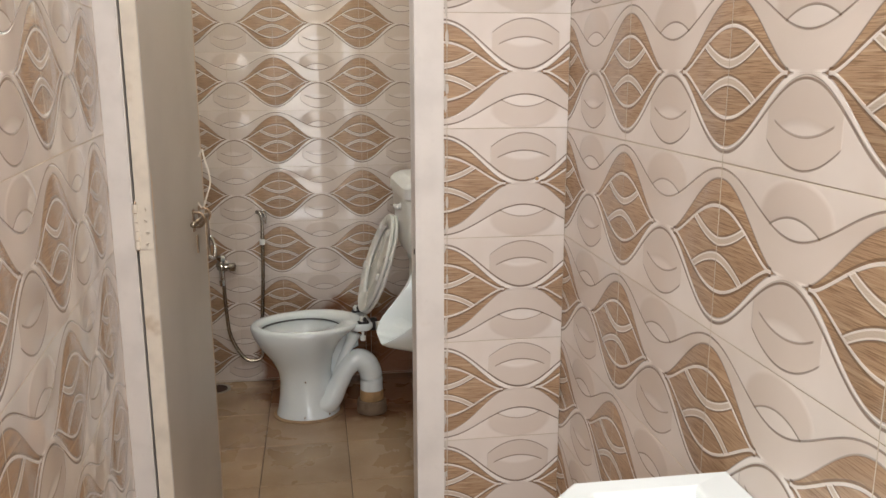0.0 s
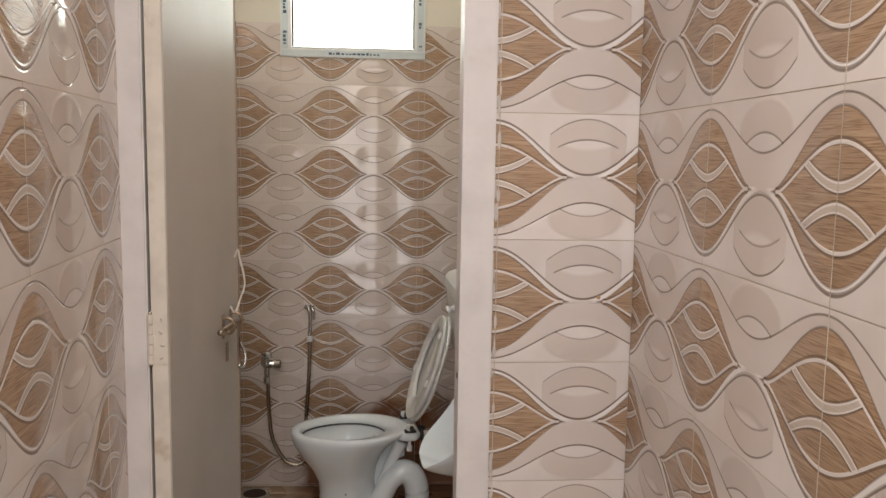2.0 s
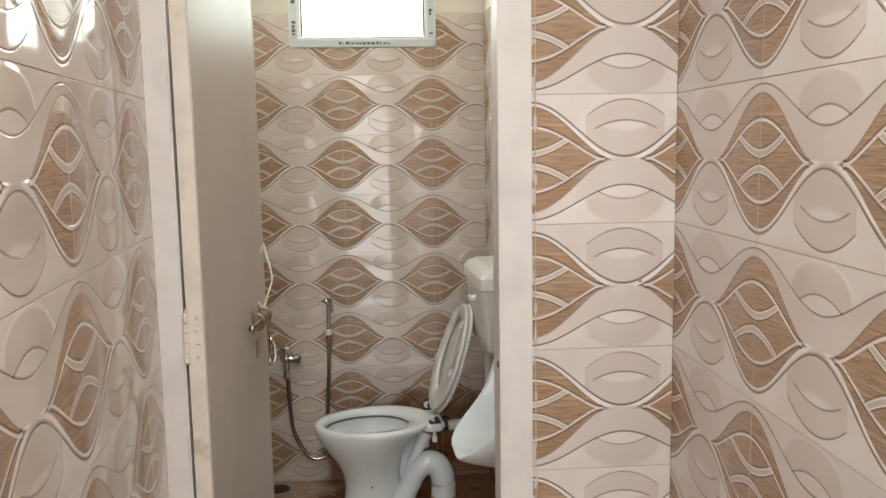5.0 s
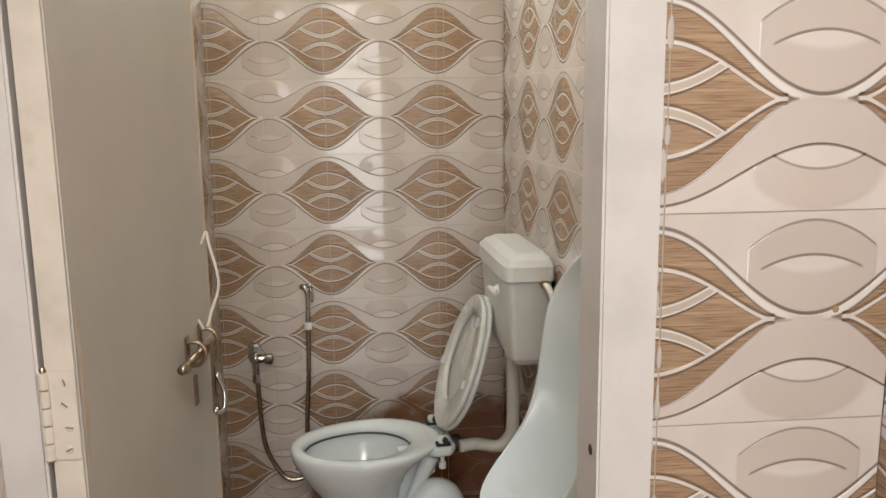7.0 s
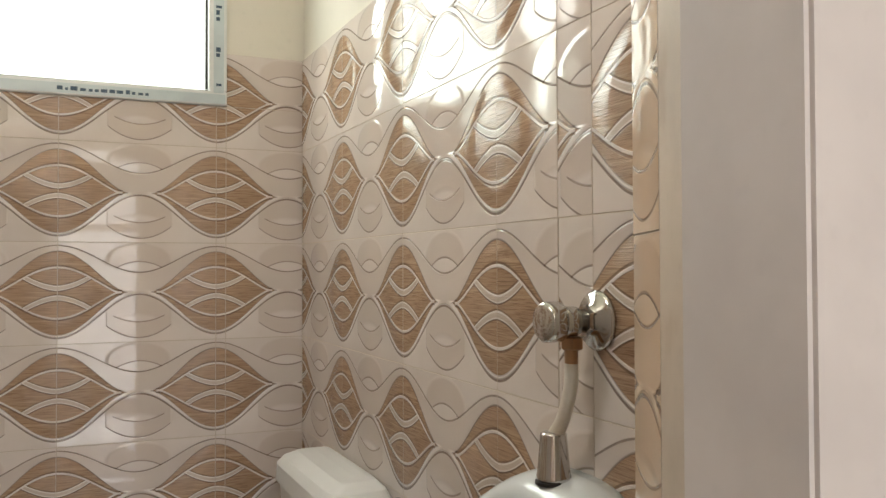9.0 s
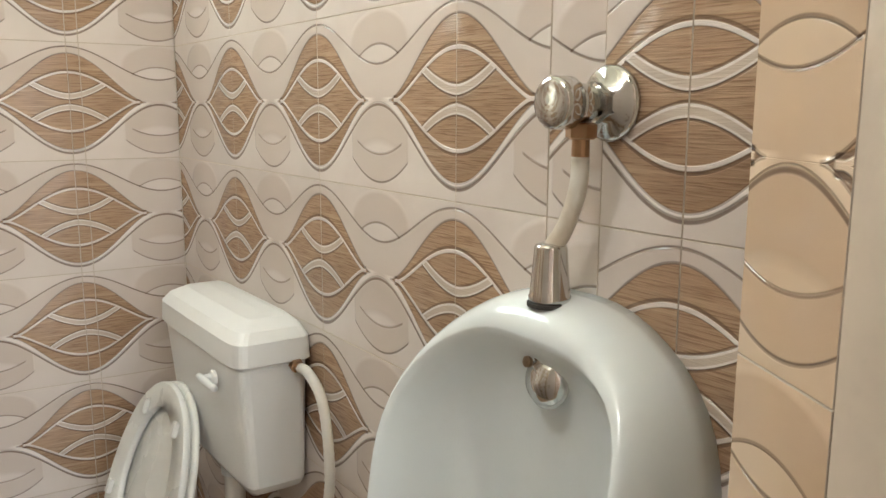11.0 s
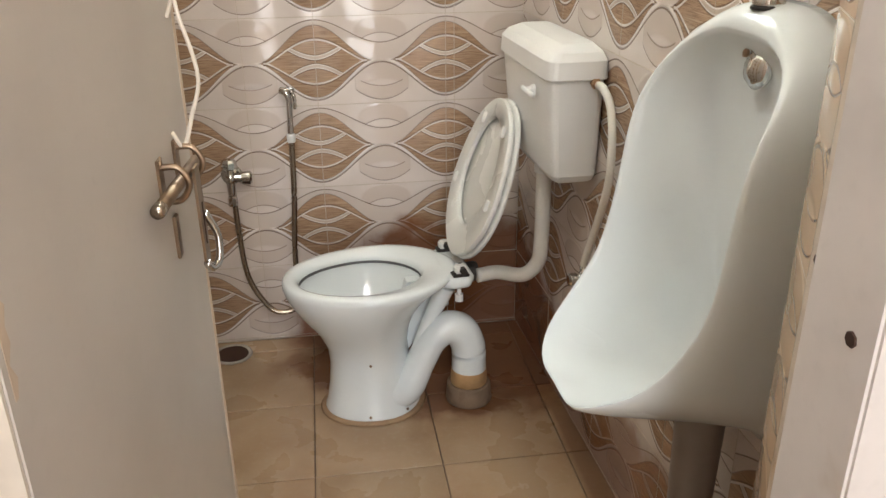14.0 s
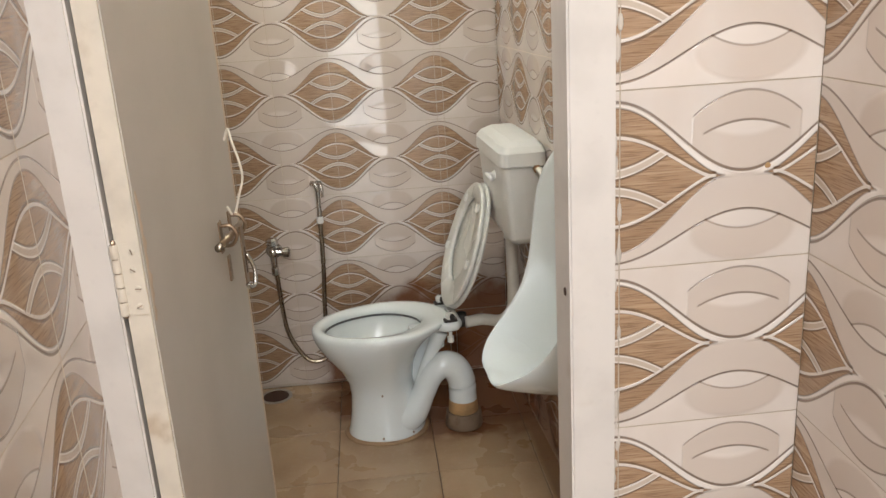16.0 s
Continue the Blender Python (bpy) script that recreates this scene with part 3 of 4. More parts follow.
# ---- ventilator window ----
window_1 = tagged(new("window_1"), "white aluminium ventilator window with frosted pane and protective film", "window", kind="structure")
wx0, wx1, wz0, wz1 = WIN
fw = 0.046
fy0, fy1 = BACK_Y - 0.012, BACK_Y + 0.055
window_frame = part("window_frame", box(wx0, wx1, fy0, fy1, wz0, wz0 + fw * 0.8, 0.002), M_ALU, window_1)
for b in ((wx0, wx0 + fw, wz0 + fw * 0.8 + 0.0005, wz1 - fw - 0.0005), (wx1 - fw, wx1, wz0 + fw * 0.8 + 0.0005, wz1 - fw - 0.0005), (wx0, wx1, wz1 - fw, wz1)):
    part("frame_bar", box(b[0], b[1], fy0, fy1, b[2], b[3], 0.002), M_ALU, window_1)
for b in ((wx0 + fw, wx0 + fw + 0.006, wz0 + fw, wz1 - fw), (wx1 - fw - 0.006, wx1 - fw, wz0 + fw, wz1 - fw), (wx0 + fw, wx1 - fw, wz0 + fw * 0.8, wz0 + fw * 0.8 + 0.006)):
    part("gasket", box(b[0], b[1], BACK_Y + 0.012, BACK_Y + 0.028, b[2], b[3]), M_BLACK, window_1, "black rubber gasket")
pane = part("pane", box(wx0 + fw - 0.004, wx1 - fw + 0.004, BACK_Y + 0.018, BACK_Y + 0.022, wz0 + fw * 0.8 - 0.004, wz1 - fw + 0.004), M_GLASS, window_1)
pane.visible_shadow = False
# film with printed marks along the frame: bars of print
film = part("film", box(wx0 + 0.004, wx1 - 0.004, fy0 - 0.001, fy0 - 0.0002, wz0 + 0.004, wz0 + fw * 0.62), M_FILM, window_1, "clear film with printed marks")
for side in (wx0 + 0.006, wx1 - 0.034):
    part("film", box(side, side + 0.026, fy0 - 0.001, fy0 - 0.0002, wz0 + 0.032, wz1 - 0.03), M_FILM, window_1, "clear film with printed marks")
x = wx0 + 0.2
while x < wx1 - 0.19:
    w = random.uniform(0.006, 0.016)
    part("print_mark", box(x, x + w, fy0 - 0.0018, fy0 - 0.0012, wz0 + 0.011, wz0 + 0.011 + random.uniform(0.006, 0.011)), M_PRINT, window_1)
    x += w + random.uniform(0.003, 0.007)
for side in (wx0 + 0.012, wx1 - 0.028):
    z = wz0 + 0.05
    while z < wz1 - 0.05:
        h = random.uniform(0.006, 0.014)
        part("print_mark", box(side, side + random.uniform(0.009, 0.015), fy0 - 0.0018, fy0 - 0.0012, z, z + h), M_PRINT, window_1)
        z += h + (random.uniform(0.003, 0.007) if random.random() < 0.72 else 0.07)
# a mark scribbled on the pane
part("scribble", tube([(-0.225, BACK_Y + 0.0165, 2.115), (-0.175, BACK_Y + 0.0165, 2.122), (-0.18, BACK_Y + 0.0165, 2.095)], 0.0013, 6, 5), M_FILM, window_1)
part("scribble", tube([(-0.195, BACK_Y + 0.0165, 2.035), (-0.185, BACK_Y + 0.0165, 2.06), (-0.165, BACK_Y + 0.0165, 2.05), (-0.15, BACK_Y + 0.0165, 2.03), (-0.138, BACK_Y + 0.0165, 2.055)], 0.0013, 6, 5), M_FILM, window_1)

# ---- water closet ----
WX, WY, RIM = -0.030, 3.298, 0.385
closet = thing("toilet_bowl", "white ceramic pedestal toilet with open lid and rust-stained trap", "toilet", at=(WX, WY, 0), rz=6.0)
closet.scale = (1, 1, 1.052)


def bowl_ring(x0, x1, ry, z, n=40):
    """An egg-shaped ring, blunt towards the hinges."""
    out = []
    for j in range(n):
        t = 2 * math.pi * j / n
        c, s = math.cos(t), math.sin(t)
        k = (c + 1) / 2
        out.append((x0 + (x1 - x0) * k, ry * s * (1 + 0.10 * c * (1 - abs(c))) * (1.0 - 0.12 * max(0, c) ** 6), z))
    return out


prof = [(-0.138, 0.132, 0.112, 0.0), (-0.137, 0.131, 0.112, 0.012), (-0.13, 0.122, 0.104, 0.03), (-0.122, 0.112, 0.094, 0.08), (-0.117, 0.102, 0.088, 0.14), (-0.122, 0.098, 0.092, 0.185),
        (-0.146, 0.104, 0.112, 0.235), (-0.185, 0.125, 0.140, 0.285), (-0.212, 0.16, 0.160, 0.325), (-0.224, 0.195, 0.170, 0.35), (-0.228, 0.225, 0.174, 0.365), (-0.228, 0.238, 0.175, 0.378), (-0.222, 0.236, 0.170, RIM),
        (-0.205, 0.226, 0.155, RIM + 0.001), (-0.192, 0.150, 0.130, RIM - 0.004), (-0.186, 0.140, 0.124, RIM - 0.018), (-0.190, 0.142, 0.127, RIM - 0.032), (-0.176, 0.128, 0.115, RIM - 0.062), (-0.135, 0.095, 0.085, 0.262), (-0.08, 0.05, 0.05, 0.232), (-0.05, 0.02, 0.025, 0.225)]
part("bowl", loft([bowl_ring(*q) for q in prof]), M_CERAMIC, closet, "", True)
part("flush_seam", loft([[(x, y, z - 0.0002) for x, y, z in bowl_ring(-0.187, 0.141, 0.1245, RIM - 0.0225)], [(x * 0.985, y * 0.985, z - 0.0002) for x, y, z in bowl_ring(-0.187, 0.141, 0.1245, RIM - 0.0295)]], (False, False)), M_INK, closet, "dark gap under the rim")
part("water", loft([bowl_ring(-0.118, 0.08, 0.072, 0.2525), bowl_ring(-0.116, 0.078, 0.07, 0.254)]), M_WATER, closet)
# rear shelf that carries the hinges
shelf = part("rear_shelf", loft([[(x, y, z) for x, y in ((0.178, -0.088), (0.205, -0.106), (0.252, -0.104), (0.268, -0.075), (0.268, 0.075), (0.252, 0.104), (0.205, 0.106), (0.178, 0.088))] for z in (0.352, 0.3845)]), M_CERAMIC, closet, "", False)
bev = shelf.modifiers.new("round", "BEVEL")
bev.width, bev.segments = 0.013, 4
# S trap: out of the bowl's back, over and down into the floor pipe
TY = -0.052
part("trap", tube([(0.050, TY + 0.012, 0.05), (0.085, TY, 0.07), (0.122, TY, 0.13), (0.156, TY, 0.192), (0.196, TY, 0.222), (0.236, TY, 0.210), (0.259, TY, 0.165), (0.262, TY, 0.11), (0.262, TY, 0.07)], [0.058, 0.050, 0.041, 0.041, 0.044, 0.047, 0.048, 0.048, 0.050], 24, 7), M_CERAMIC, closet, "", True)
part("web", loft([[(x, y, z) for x, z in ((0.08, 0.12), (0.12, 0.185), (0.175, 0.25), (0.215, 0.27), (0.215, 0.348), (0.10, 0.348), (0.06, 0.20))] for y in (-0.012, 0.02)]), M_CERAMIC, closet, "ceramic web between bowl and trap")
part("overflow_horn", tube([(0.094, -0.055, 0.132), (0.112, -0.052, 0.175), (0.142, -0.046, 0.235), (0.178, -0.04, 0.295), (0.195, -0.035, 0.335)], [0.011, 0.013, 0.017, 0.024, 0.032], 14, 7), M_CERAMIC, closet, "", True)
part("horn_opening", lathe([(0.0095, 0.0), (0.0085, 0.0015), (0.004, 0.002)], 12, Matrix.Translation((0.0935, -0.055, 0.1305)) @ pose(0, 0, 0, 0, 205, 0)), M_HOLE, closet)
part("floor_socket", lathe([(0.064, 0.0), (0.066, 0.006), (0.061, 0.05), (0.056, 0.055), (0.050, 0.053)], 24, Matrix.Translation((0.262, TY, 0.0))), M_SOCKET, closet, "grey pipe socket set in the floor", True)
part("rust_ring", lathe([(0.0502, 0.052), (0.0514, 0.056), (0.0508, 0.07), (0.0496, 0.092), (0.0478, 0.098)], 24, Matrix.Translation((0.262, TY, 0.0))), M_RUST, closet, "rust stain round the trap's mouth", True)
part("floor_bedding", loft([bowl_ring(-0.152, 0.146, 0.127, 0.0005), bowl_ring(-0.148, 0.142, 0.122, 0.005), bowl_ring(-0.139, 0.133, 0.113, 0.007)]), M_BEDDING, closet, "cement bedding round the foot", True)
for sx, sy, sz in ((-0.02, -0.0885, 0.16), (-0.03, -0.111, 0.02), (0.075, -0.098, 0.022)):
    part("screw_cap", sphere((sx, sy, sz), 0.004, segments=8), M_STEEL, closet)
# seat and lid, both raised and leaning against the cistern
SEAT = Matrix.Translation((0.218, 0.0, 0.402)) @ Matrix.Rotation(radians(110), 4, "Y")


def leaf_ring(grow, z, n=40):
    return [(x, y, z) for x, y, _ in bowl_ring(-0.425 - grow, -0.012 + grow, 0.172 + grow, z, n)]


def leaned(bm):
    bmesh.ops.transform(bm, matrix=SEAT, verts=bm.verts[:])
    return bm


ring = [leaf_ring(-0.004, 0.0), leaf_ring(0.0, 0.004), leaf_ring(0.0, 0.011), leaf_ring(-0.006, 0.016)]
hole_ = [[(x, y, z) for x, y, _ in bowl_ring(-0.378, -0.095, h, z)] for h, z in ((0.112, 0.016), (0.108, 0.010), (0.108, 0.004), (0.112, 0.0))]
seat = part("seat", leaned(loft([*ring, *hole_, ring[0]], (False, False))), M_SEAT, closet, "raised white seat ring", True)
lid = part("lid", leaned(loft([leaf_ring(-0.003, 0.0185), leaf_ring(0.003, 0.021), leaf_ring(0.004, 0.028), leaf_ring(-0.01, 0.035), leaf_ring(-0.05, 0.04)])), M_SEAT, closet, "raised white lid", True)
for bx, by in ((-0.36, 0.075), (-0.36, -0.085), (-0.18, 0.138), (-0.19, -0.14)):
    part("buffer", leaned(box(bx - 0.014, bx + 0.014, by - 0.008, by + 0.008, -0.010, 0.0, 0.002)), M_SEAT, seat)
for hy in (-0.085, 0.085):
    hb = part("seat_hinge", box(0.205, 0.25, hy - 0.016, hy + 0.016, 0.3845, 0.391, 0.002), M_BLACK, closet, "black hinge plate with white bracket")
    part("bracket", box(0.212, 0.243, hy - 0.012, hy + 0.012, 0.3912, 0.412, 0.004), M_SEAT, hb)
    part("hinge_pin", lathe([(0.008, -0.02), (0.009, -0.018), (0.009, 0.018), (0.008, 0.02)], 12, Matrix.Translation((0.232, hy, 0.402)) @ pose(0, 0, 0, 90, 0, 0)), M_BLACK, hb)
    part("bolt", lathe([(0.006, 0.0), (0.006, 0.05), (0.011, 0.05), (0.011, 0.068), (0.005, 0.068)], 10, Matrix.Translation((0.225, hy, 0.382)) @ pose(0, 0, 0, 180, 0, 0)), M_PLASTIC, hb)
part("spigot", lathe([(0.026, 0.0), (0.027, 0.02), (0.024, 0.03)], 18, Matrix.Translation((0.268, 0.0, 0.352)) @ pose(0, 0, 0, 0, 90, 0)), M_BLACK, closet, "rubber flush pipe joint")

# ---- cistern ----
CY0, CY1, CX0, CX1 = 3.024, 3.445, SIDE_X - 0.135, SIDE_X
cistern = thing("cistern", "white plastic low-level cistern hung on the tiled wall", "cistern", at=skewed(SIDE_X, (CY0 + CY1) / 2, 0.705), rz=SKEW_DEG)


def tank_ring(z, grow, taper, n=36):
    cx, cy = -(CX1 - CX0) / 2, 0.0
    rx, ry = (CX1 - CX0) / 2 + grow - taper / 2, (CY1 - CY0) / 2 + grow - taper
    return [(min(x + taper * 0.5, -0.001), y, z) for x, y, z in oval(cx, cy, rx, ry, z, n, 9.0)]


part("tank", loft([tank_ring(0.0, -0.012, 0.028), tank_ring(0.006, -0.004, 0.026), tank_ring(0.02, 0.0, 0.022), tank_ring(0.12, 0.0, 0.012), tank_ring(0.238, 0.0, 0.002), tank_ring(0.243, -0.003, 0.002)]), M_PLASTIC, cistern)
part("lid", loft([tank_ring(0.2445, 0.003, 0.0), tank_ring(0.247, 0.006, 0.0), tank_ring(0.285, 0.004, 0.0), tank_ring(0.302, -0.004, 0.006), tank_ring(0.316, -0.018, 0.02), tank_ring(0.320, -0.035, 0.04)]), M_PLASTIC, cistern)
lever = part("flush_lever", lathe([(0.014, 0.0), (0.014, 0.006), (0.009, 0.009), (0.008, 0.022), (0.005, 0.024)], 16, Matrix.Translation((CX0 - SIDE_X, -0.105, 0.205)) @ pose(0, 0, 0, 0, -90, 0)), M_PLASTIC, cistern)
part("lever_arm", tube([(CX0 - SIDE_X - 0.022, -0.165, 0.206), (CX0 - SIDE_X - 0.024, -0.125, 0.207), (CX0 - SIDE_X - 0.024, -0.092, 0.208)], [0.006, 0.0075, 0.0065], 10, 5), M_PLASTIC, lever, "", True)
part("inlet_nut", lathe([(0.012, 0.0), (0.012, 0.012), (0.0085, 0.013), (0.0085, 0.024)], 6, Matrix.Translation((-0.032, (CY0 - CY1) / 2 + 0.0005, 0.238)) @ pose(0, 0, 0, 90, 0, 0)), M_BRASS, cistern, "brass inlet nut")
part("outlet_nut", lathe([(0.03, 0.0), (0.03, 0.022), (0.026, 0.026)], 12, Matrix.Translation((-0.065, 0.0, -0.026))), M_PLASTIC, cistern)

CYM = (CY0 + CY1) / 2
flush_pipe = tagged(part("flush_pipe", tube([(0.419, CYM, 0.69), (0.419, CYM, 0.60), (0.419, CYM, 0.485), (0.413, CYM + 0.005, 0.425), (0.378, CYM + 0.02, 0.384), (0.320, WY + 0.01, 0.371), (0.262, WY, 0.370)], 0.0195, 18, 7), M_PIPE, None, "", True), "white plastic flush pipe bending from cistern to toilet", "pipe")

SY, SZ = 2.984, 0.495
supply = thing("supply_hose", "braided white supply hose with chrome angle valve", "hose", at=skewed(SIDE_X, SY, SZ), rz=SKEW_DEG)
NY, NZ = CY0 - SY, 0.943 - SZ
part("hose", tube([(-0.032, NY - 0.022, NZ), (-0.030, NY - 0.05, NZ - 0.004), (-0.030, NY - 0.095, NZ - 0.035), (-0.032, NY - 0.12, NZ - 0.11), (-0.036, NY - 0.122, NZ - 0.20), (-0.042, -0.035, 0.12), (-0.045, -0.004, 0.05), (-0.045, 0.0, 0.022)], 0.0085, 12, 12, 0.07), M_PIPE, supply, "", True)
part("hose_nut", lathe([(0.0095, 0.0), (0.0095, 0.02), (0.007, 0.03)], 8, Matrix.Translation((-0.045, 0.0, 0.012))), M_CHROME, supply)
valve_body = part("angle_valve", tube([(-0.001, 0, 0), (-0.03, 0, 0), (-0.06, 0, 0)], [0.011, 0.012, 0.0105], 14, 4), M_CHROME, supply, "chrome angle valve", True)
part("flange", lathe([(0.027, 0.0), (0.026, 0.004), (0.012, 0.009)], 20, pose(-0.001, 0, 0, 0, -90, 0)), M_CHROME, valve_body, "", True)
part("knob", lathe([(0.012, 0.0), (0.016, 0.004), (0.016, 0.02), (0.011, 0.024)], 12, pose(-0.058, 0, 0, 0, -90, 0)), M_CHROME, valve_body)

# ---- urinal ----
UY, UTOP = 2.379, 1.186
urinal = thing("urinal", "large white ceramic wall urinal with projecting lip", "urinal", at=skewed(SIDE_X, UY), rz=SKEW_DEG)


def key(rows, z):
    """Values at height z, evened out over a few centimetres."""
    hs = [r[0] for r in rows]
    return [sum(float(np.interp(z + d, hs, [r[k] for r in rows])) for d in (-0.016, -0.008, 0.0, 0.008, 0.016)) / 5 for k in (1, 2)]


# height, half width, stand-off from the wall
UR = [(0.528, 0.092, 0.060), (0.542, 0.108, 0.110), (0.566, 0.130, 0.180), (0.590, 0.150, 0.240), (0.618, 0.172, 0.278), (0.648, 0.186, 0.292), (0.67, 0.190, 0.275), (0.71, 0.190, 0.226), (0.77, 0.189, 0.185), (0.86, 0.187, 0.160), (0.96, 0.184, 0.146), (1.03, 0.182, 0.140), (1.08, 0.176, 0.132), (1.11, 0.164, 0.122), (1.14, 0.142, 0.112), (1.162, 0.112, 0.098), (1.177, 0.080, 0.09), (UTOP, 0.05, 0.075)]


def smoothstep(lo, hi, v):
    k = min(1.0, max(0.0, (v - lo) / (hi - lo)))
    return k * k * (3 - 2 * k)


def urinal_shell(n=84):
    """Closed loops from the outline on the wall over the rolled rim and down into the hollow."""
    zc = 0.87

    def outline(t):
        c, s = math.cos(t), math.sin(t)
        lo, hi = 0.0, 0.5
        for _ in range(30):
            mid = (lo + hi) / 2
            z = zc + mid * s
            free = 0.528 < z < UTOP and abs(mid * c) < key(UR, z)[0]
            lo, hi = (mid, hi) if free else (lo, mid)
        return lo

    rim_out = [(0.58, 0.322), (0.625, 0.320), (0.652, 0.302), (0.68, 0.266), (0.72, 0.222), (0.765, 0.192), (0.83, 0.172), (0.90, 0.162), (0.96, 0.156), (1.02, 0.147), (1.06, 0.130), (1.09, 0.106), (1.125, 0.082), (1.16, 0.074), (1.19, 0.070)]
    def under(t):
        return smoothstep(0.25, 0.72, -math.sin(t))

    def blur(row, times=3):
        for _ in range(times):
            row = [(row[j - 1] + 2 * row[j] + row[(j + 1) % n]) / 4 for j in range(n)]
        return row

    angles = [2 * math.pi * j / n for j in range(n)]
    reach = blur([outline(t) for t in angles], 2)
    low = [max(0.0, -math.sin(t)) ** 2.4 for t in angles]
    crown = [max(0.0, math.sin(t)) ** 10 for t in angles]
    rim = [rho * (0.935 - 0.235 * w - 0.055 * k) for rho, w, k in zip(reach, low, crown)]
    out_ = blur([float(np.interp(zc + r * math.sin(t), [q[0] for q in rim_out], [q[1] for q in rim_out])) for r, t in zip(rim, angles)], 4)
    loops = []
    for f in (0.0, 0.04, 0.1, 0.18, 0.28, 0.4, 0.54, 0.68, 0.8, 0.9, 0.96, 1.0):
        ring_ = []
        for t, rho, r1, w, o in zip(angles, reach, rim, low, out_):
            r = rho + (r1 - rho) * f ** (1.6 - 1.05 * under(t))
            ring_.append((-0.0005 - o * math.sin(f * math.pi / 2) ** (0.5 + 0.6 * under(t)), r * math.cos(t), zc + r * math.sin(t)))
        loops.append(ring_)
    # inside: an upright flat back, and a level floor behind the lip
    floor_z, base_x = 0.598, 0.030
    rings = (0.985, 0.96, 0.93, 0.89, 0.84, 0.78, 0.71, 0.63, 0.54, 0.45, 0.36, 0.27, 0.18, 0.09, 0.03)
    for h in rings:
        ring_ = []
        for t, r1, o in zip(angles, rim, out_):
            y, z = r1 * math.cos(t), zc + r1 * math.sin(t)
            w = 1 - smoothstep(0.68, 0.77, z)
            top = smoothstep(1.0, 1.12, z)
            round_ = 0.004 * math.sin(math.pi * min(1.0, (1 - h) / 0.06)) if h > 0.94 else 0.0
            g = h ** (0.95 * w + (4.6 + 7.0 * top) * (1 - w))
            back = base_x - 0.006 * smoothstep(0.85, 1.1, floor_z + (z - floor_z) * h)
            hz = h ** (1 + 3.2 * w)
            ring_.append((-0.0005 - back - (o - back) * g - round_, y * h ** (1 - 0.25 * w), floor_z + (z - floor_z) * hz))
        loops.append(ring_)
    return loft(loops)


part("body", urinal_shell(), M_CERAMIC, urinal, "", True)
spreader = part("spreader", lathe([(0.007, 0.0), (0.028, 0.004), (0.03, 0.010), (0.022, 0.020), (0.010, 0.025), (0.0, 0.026)], 22, Matrix.Translation((-0.036, 0.0, 1.098)) @ pose(0, 0, 0, 0, -80, 0)), M_CHROME, urinal, "domed chrome water spreader", True)
part("spreader_neck", tube([(-0.048, 0.004, 1.110), (-0.047, 0.004, 1.130), (-0.042, 0.004, 1.160)], 0.011, 12, 3), M_CHROME, spreader, "", True)
part("spreader_screw", lathe([(0.006, 0), (0.006, 0.004), (0.003, 0.005)], 10, Matrix.Translation((-0.058, 0.014, 1.118)) @ pose(0, 0, 0, 0, -80, 0)), M_STEEL, spreader)
part("inlet_spud", lathe([(0.0215, 0.0), (0.0215, 0.006), (0.0205, 0.008), (0.0165, 0.055), (0.0155, 0.058), (0.009, 0.06)], 22, Matrix.Translation((-0.045, 0.0, UTOP - 0.004))), M_CHROME, urinal, "chrome tapered inlet coupling", True)
part("spud_washer", lathe([(0.023, 0.0), (0.023, 0.004), (0.02, 0.005)], 22, Matrix.Translation((-0.045, 0.0, UTOP - 0.008))), M_BLACK, urinal)
part("maker_mark", box(-0.0262, -0.015, -0.016, 0.010, 1.026, 1.0284), M_INK, urinal, "small grey maker's mark")
for i in range(4):
    part("sticker_bar", box(-0.12 + i * 0.012, -0.113 + i * 0.012, 0.105, 0.1065, 0.572, 0.58), M_INK, urinal)

waste = tagged(part("waste_pipe", tube([skewed(SIDE_X - 0.06, UY, z) for z in (0.57, 0.3, 0.1, 0.0)], [0.042, 0.036, 0.036, 0.038], 20, 4), M_GREY_PIPE, None, "", True), "grey plastic waste pipe running down under the urinal", "pipe")

# push valve and its hose
VY, VZ = 2.347, 1.378
flush_valve = thing("flush_valve", "chrome push-button flush valve with white hose", "valve", at=skewed(SIDE_X, VY, VZ), rz=SKEW_DEG)
flush_valve.scale = (0.8, 1, 1)
part("flange", lathe([(0.037, 0.0), (0.037, 0.004), (0.033, 0.009), (0.020, 0.012), (0.018, 0.020)], 26, pose(-0.001, 0, 0, 0, -90, 0)), M_CHROME, flush_valve, "", True)
part("hex_nut", lathe([(0.019, 0.0), (0.019, 0.014)], 6, pose(-0.016, 0, 0, 0, -90, 0)), M_CHROME, flush_valve)
part("barrel", lathe([(0.014, 0.0), (0.014, 0.012), (0.018, 0.015), (0.0185, 0.036), (0.0165, 0.039), (0.0165, 0.046)], 20, pose(-0.028, 0, 0, 0, -90, 0)), M_CHROME, flush_valve, "", True)
part("button", lathe([(0.021, 0.0), (0.0245, 0.003), (0.0245, 0.026), (0.022, 0.030), (0.018, 0.031), (0.0, 0.032)], 26, pose(-0.070, 0, 0, 0, -90, 0)), M_CHROME, flush_valve, "round chrome push button", True)
part("outlet_nut", lathe([(0.013, 0.0), (0.0165, 0.002), (0.0165, 0.014), (0.013, 0.016)], 6, Matrix.Translation((-0.05, 0, -0.034))), M_BRASS, flush_valve, "brass outlet nut")
part("outlet_tail", lathe([(0.0095, 0.0), (0.0095, 0.022)], 16, Matrix.Translation((-0.05, 0, -0.055))), M_BRASS, flush_valve)
hose_end = (-0.056, UY - VY, UTOP + 0.050 - VZ)
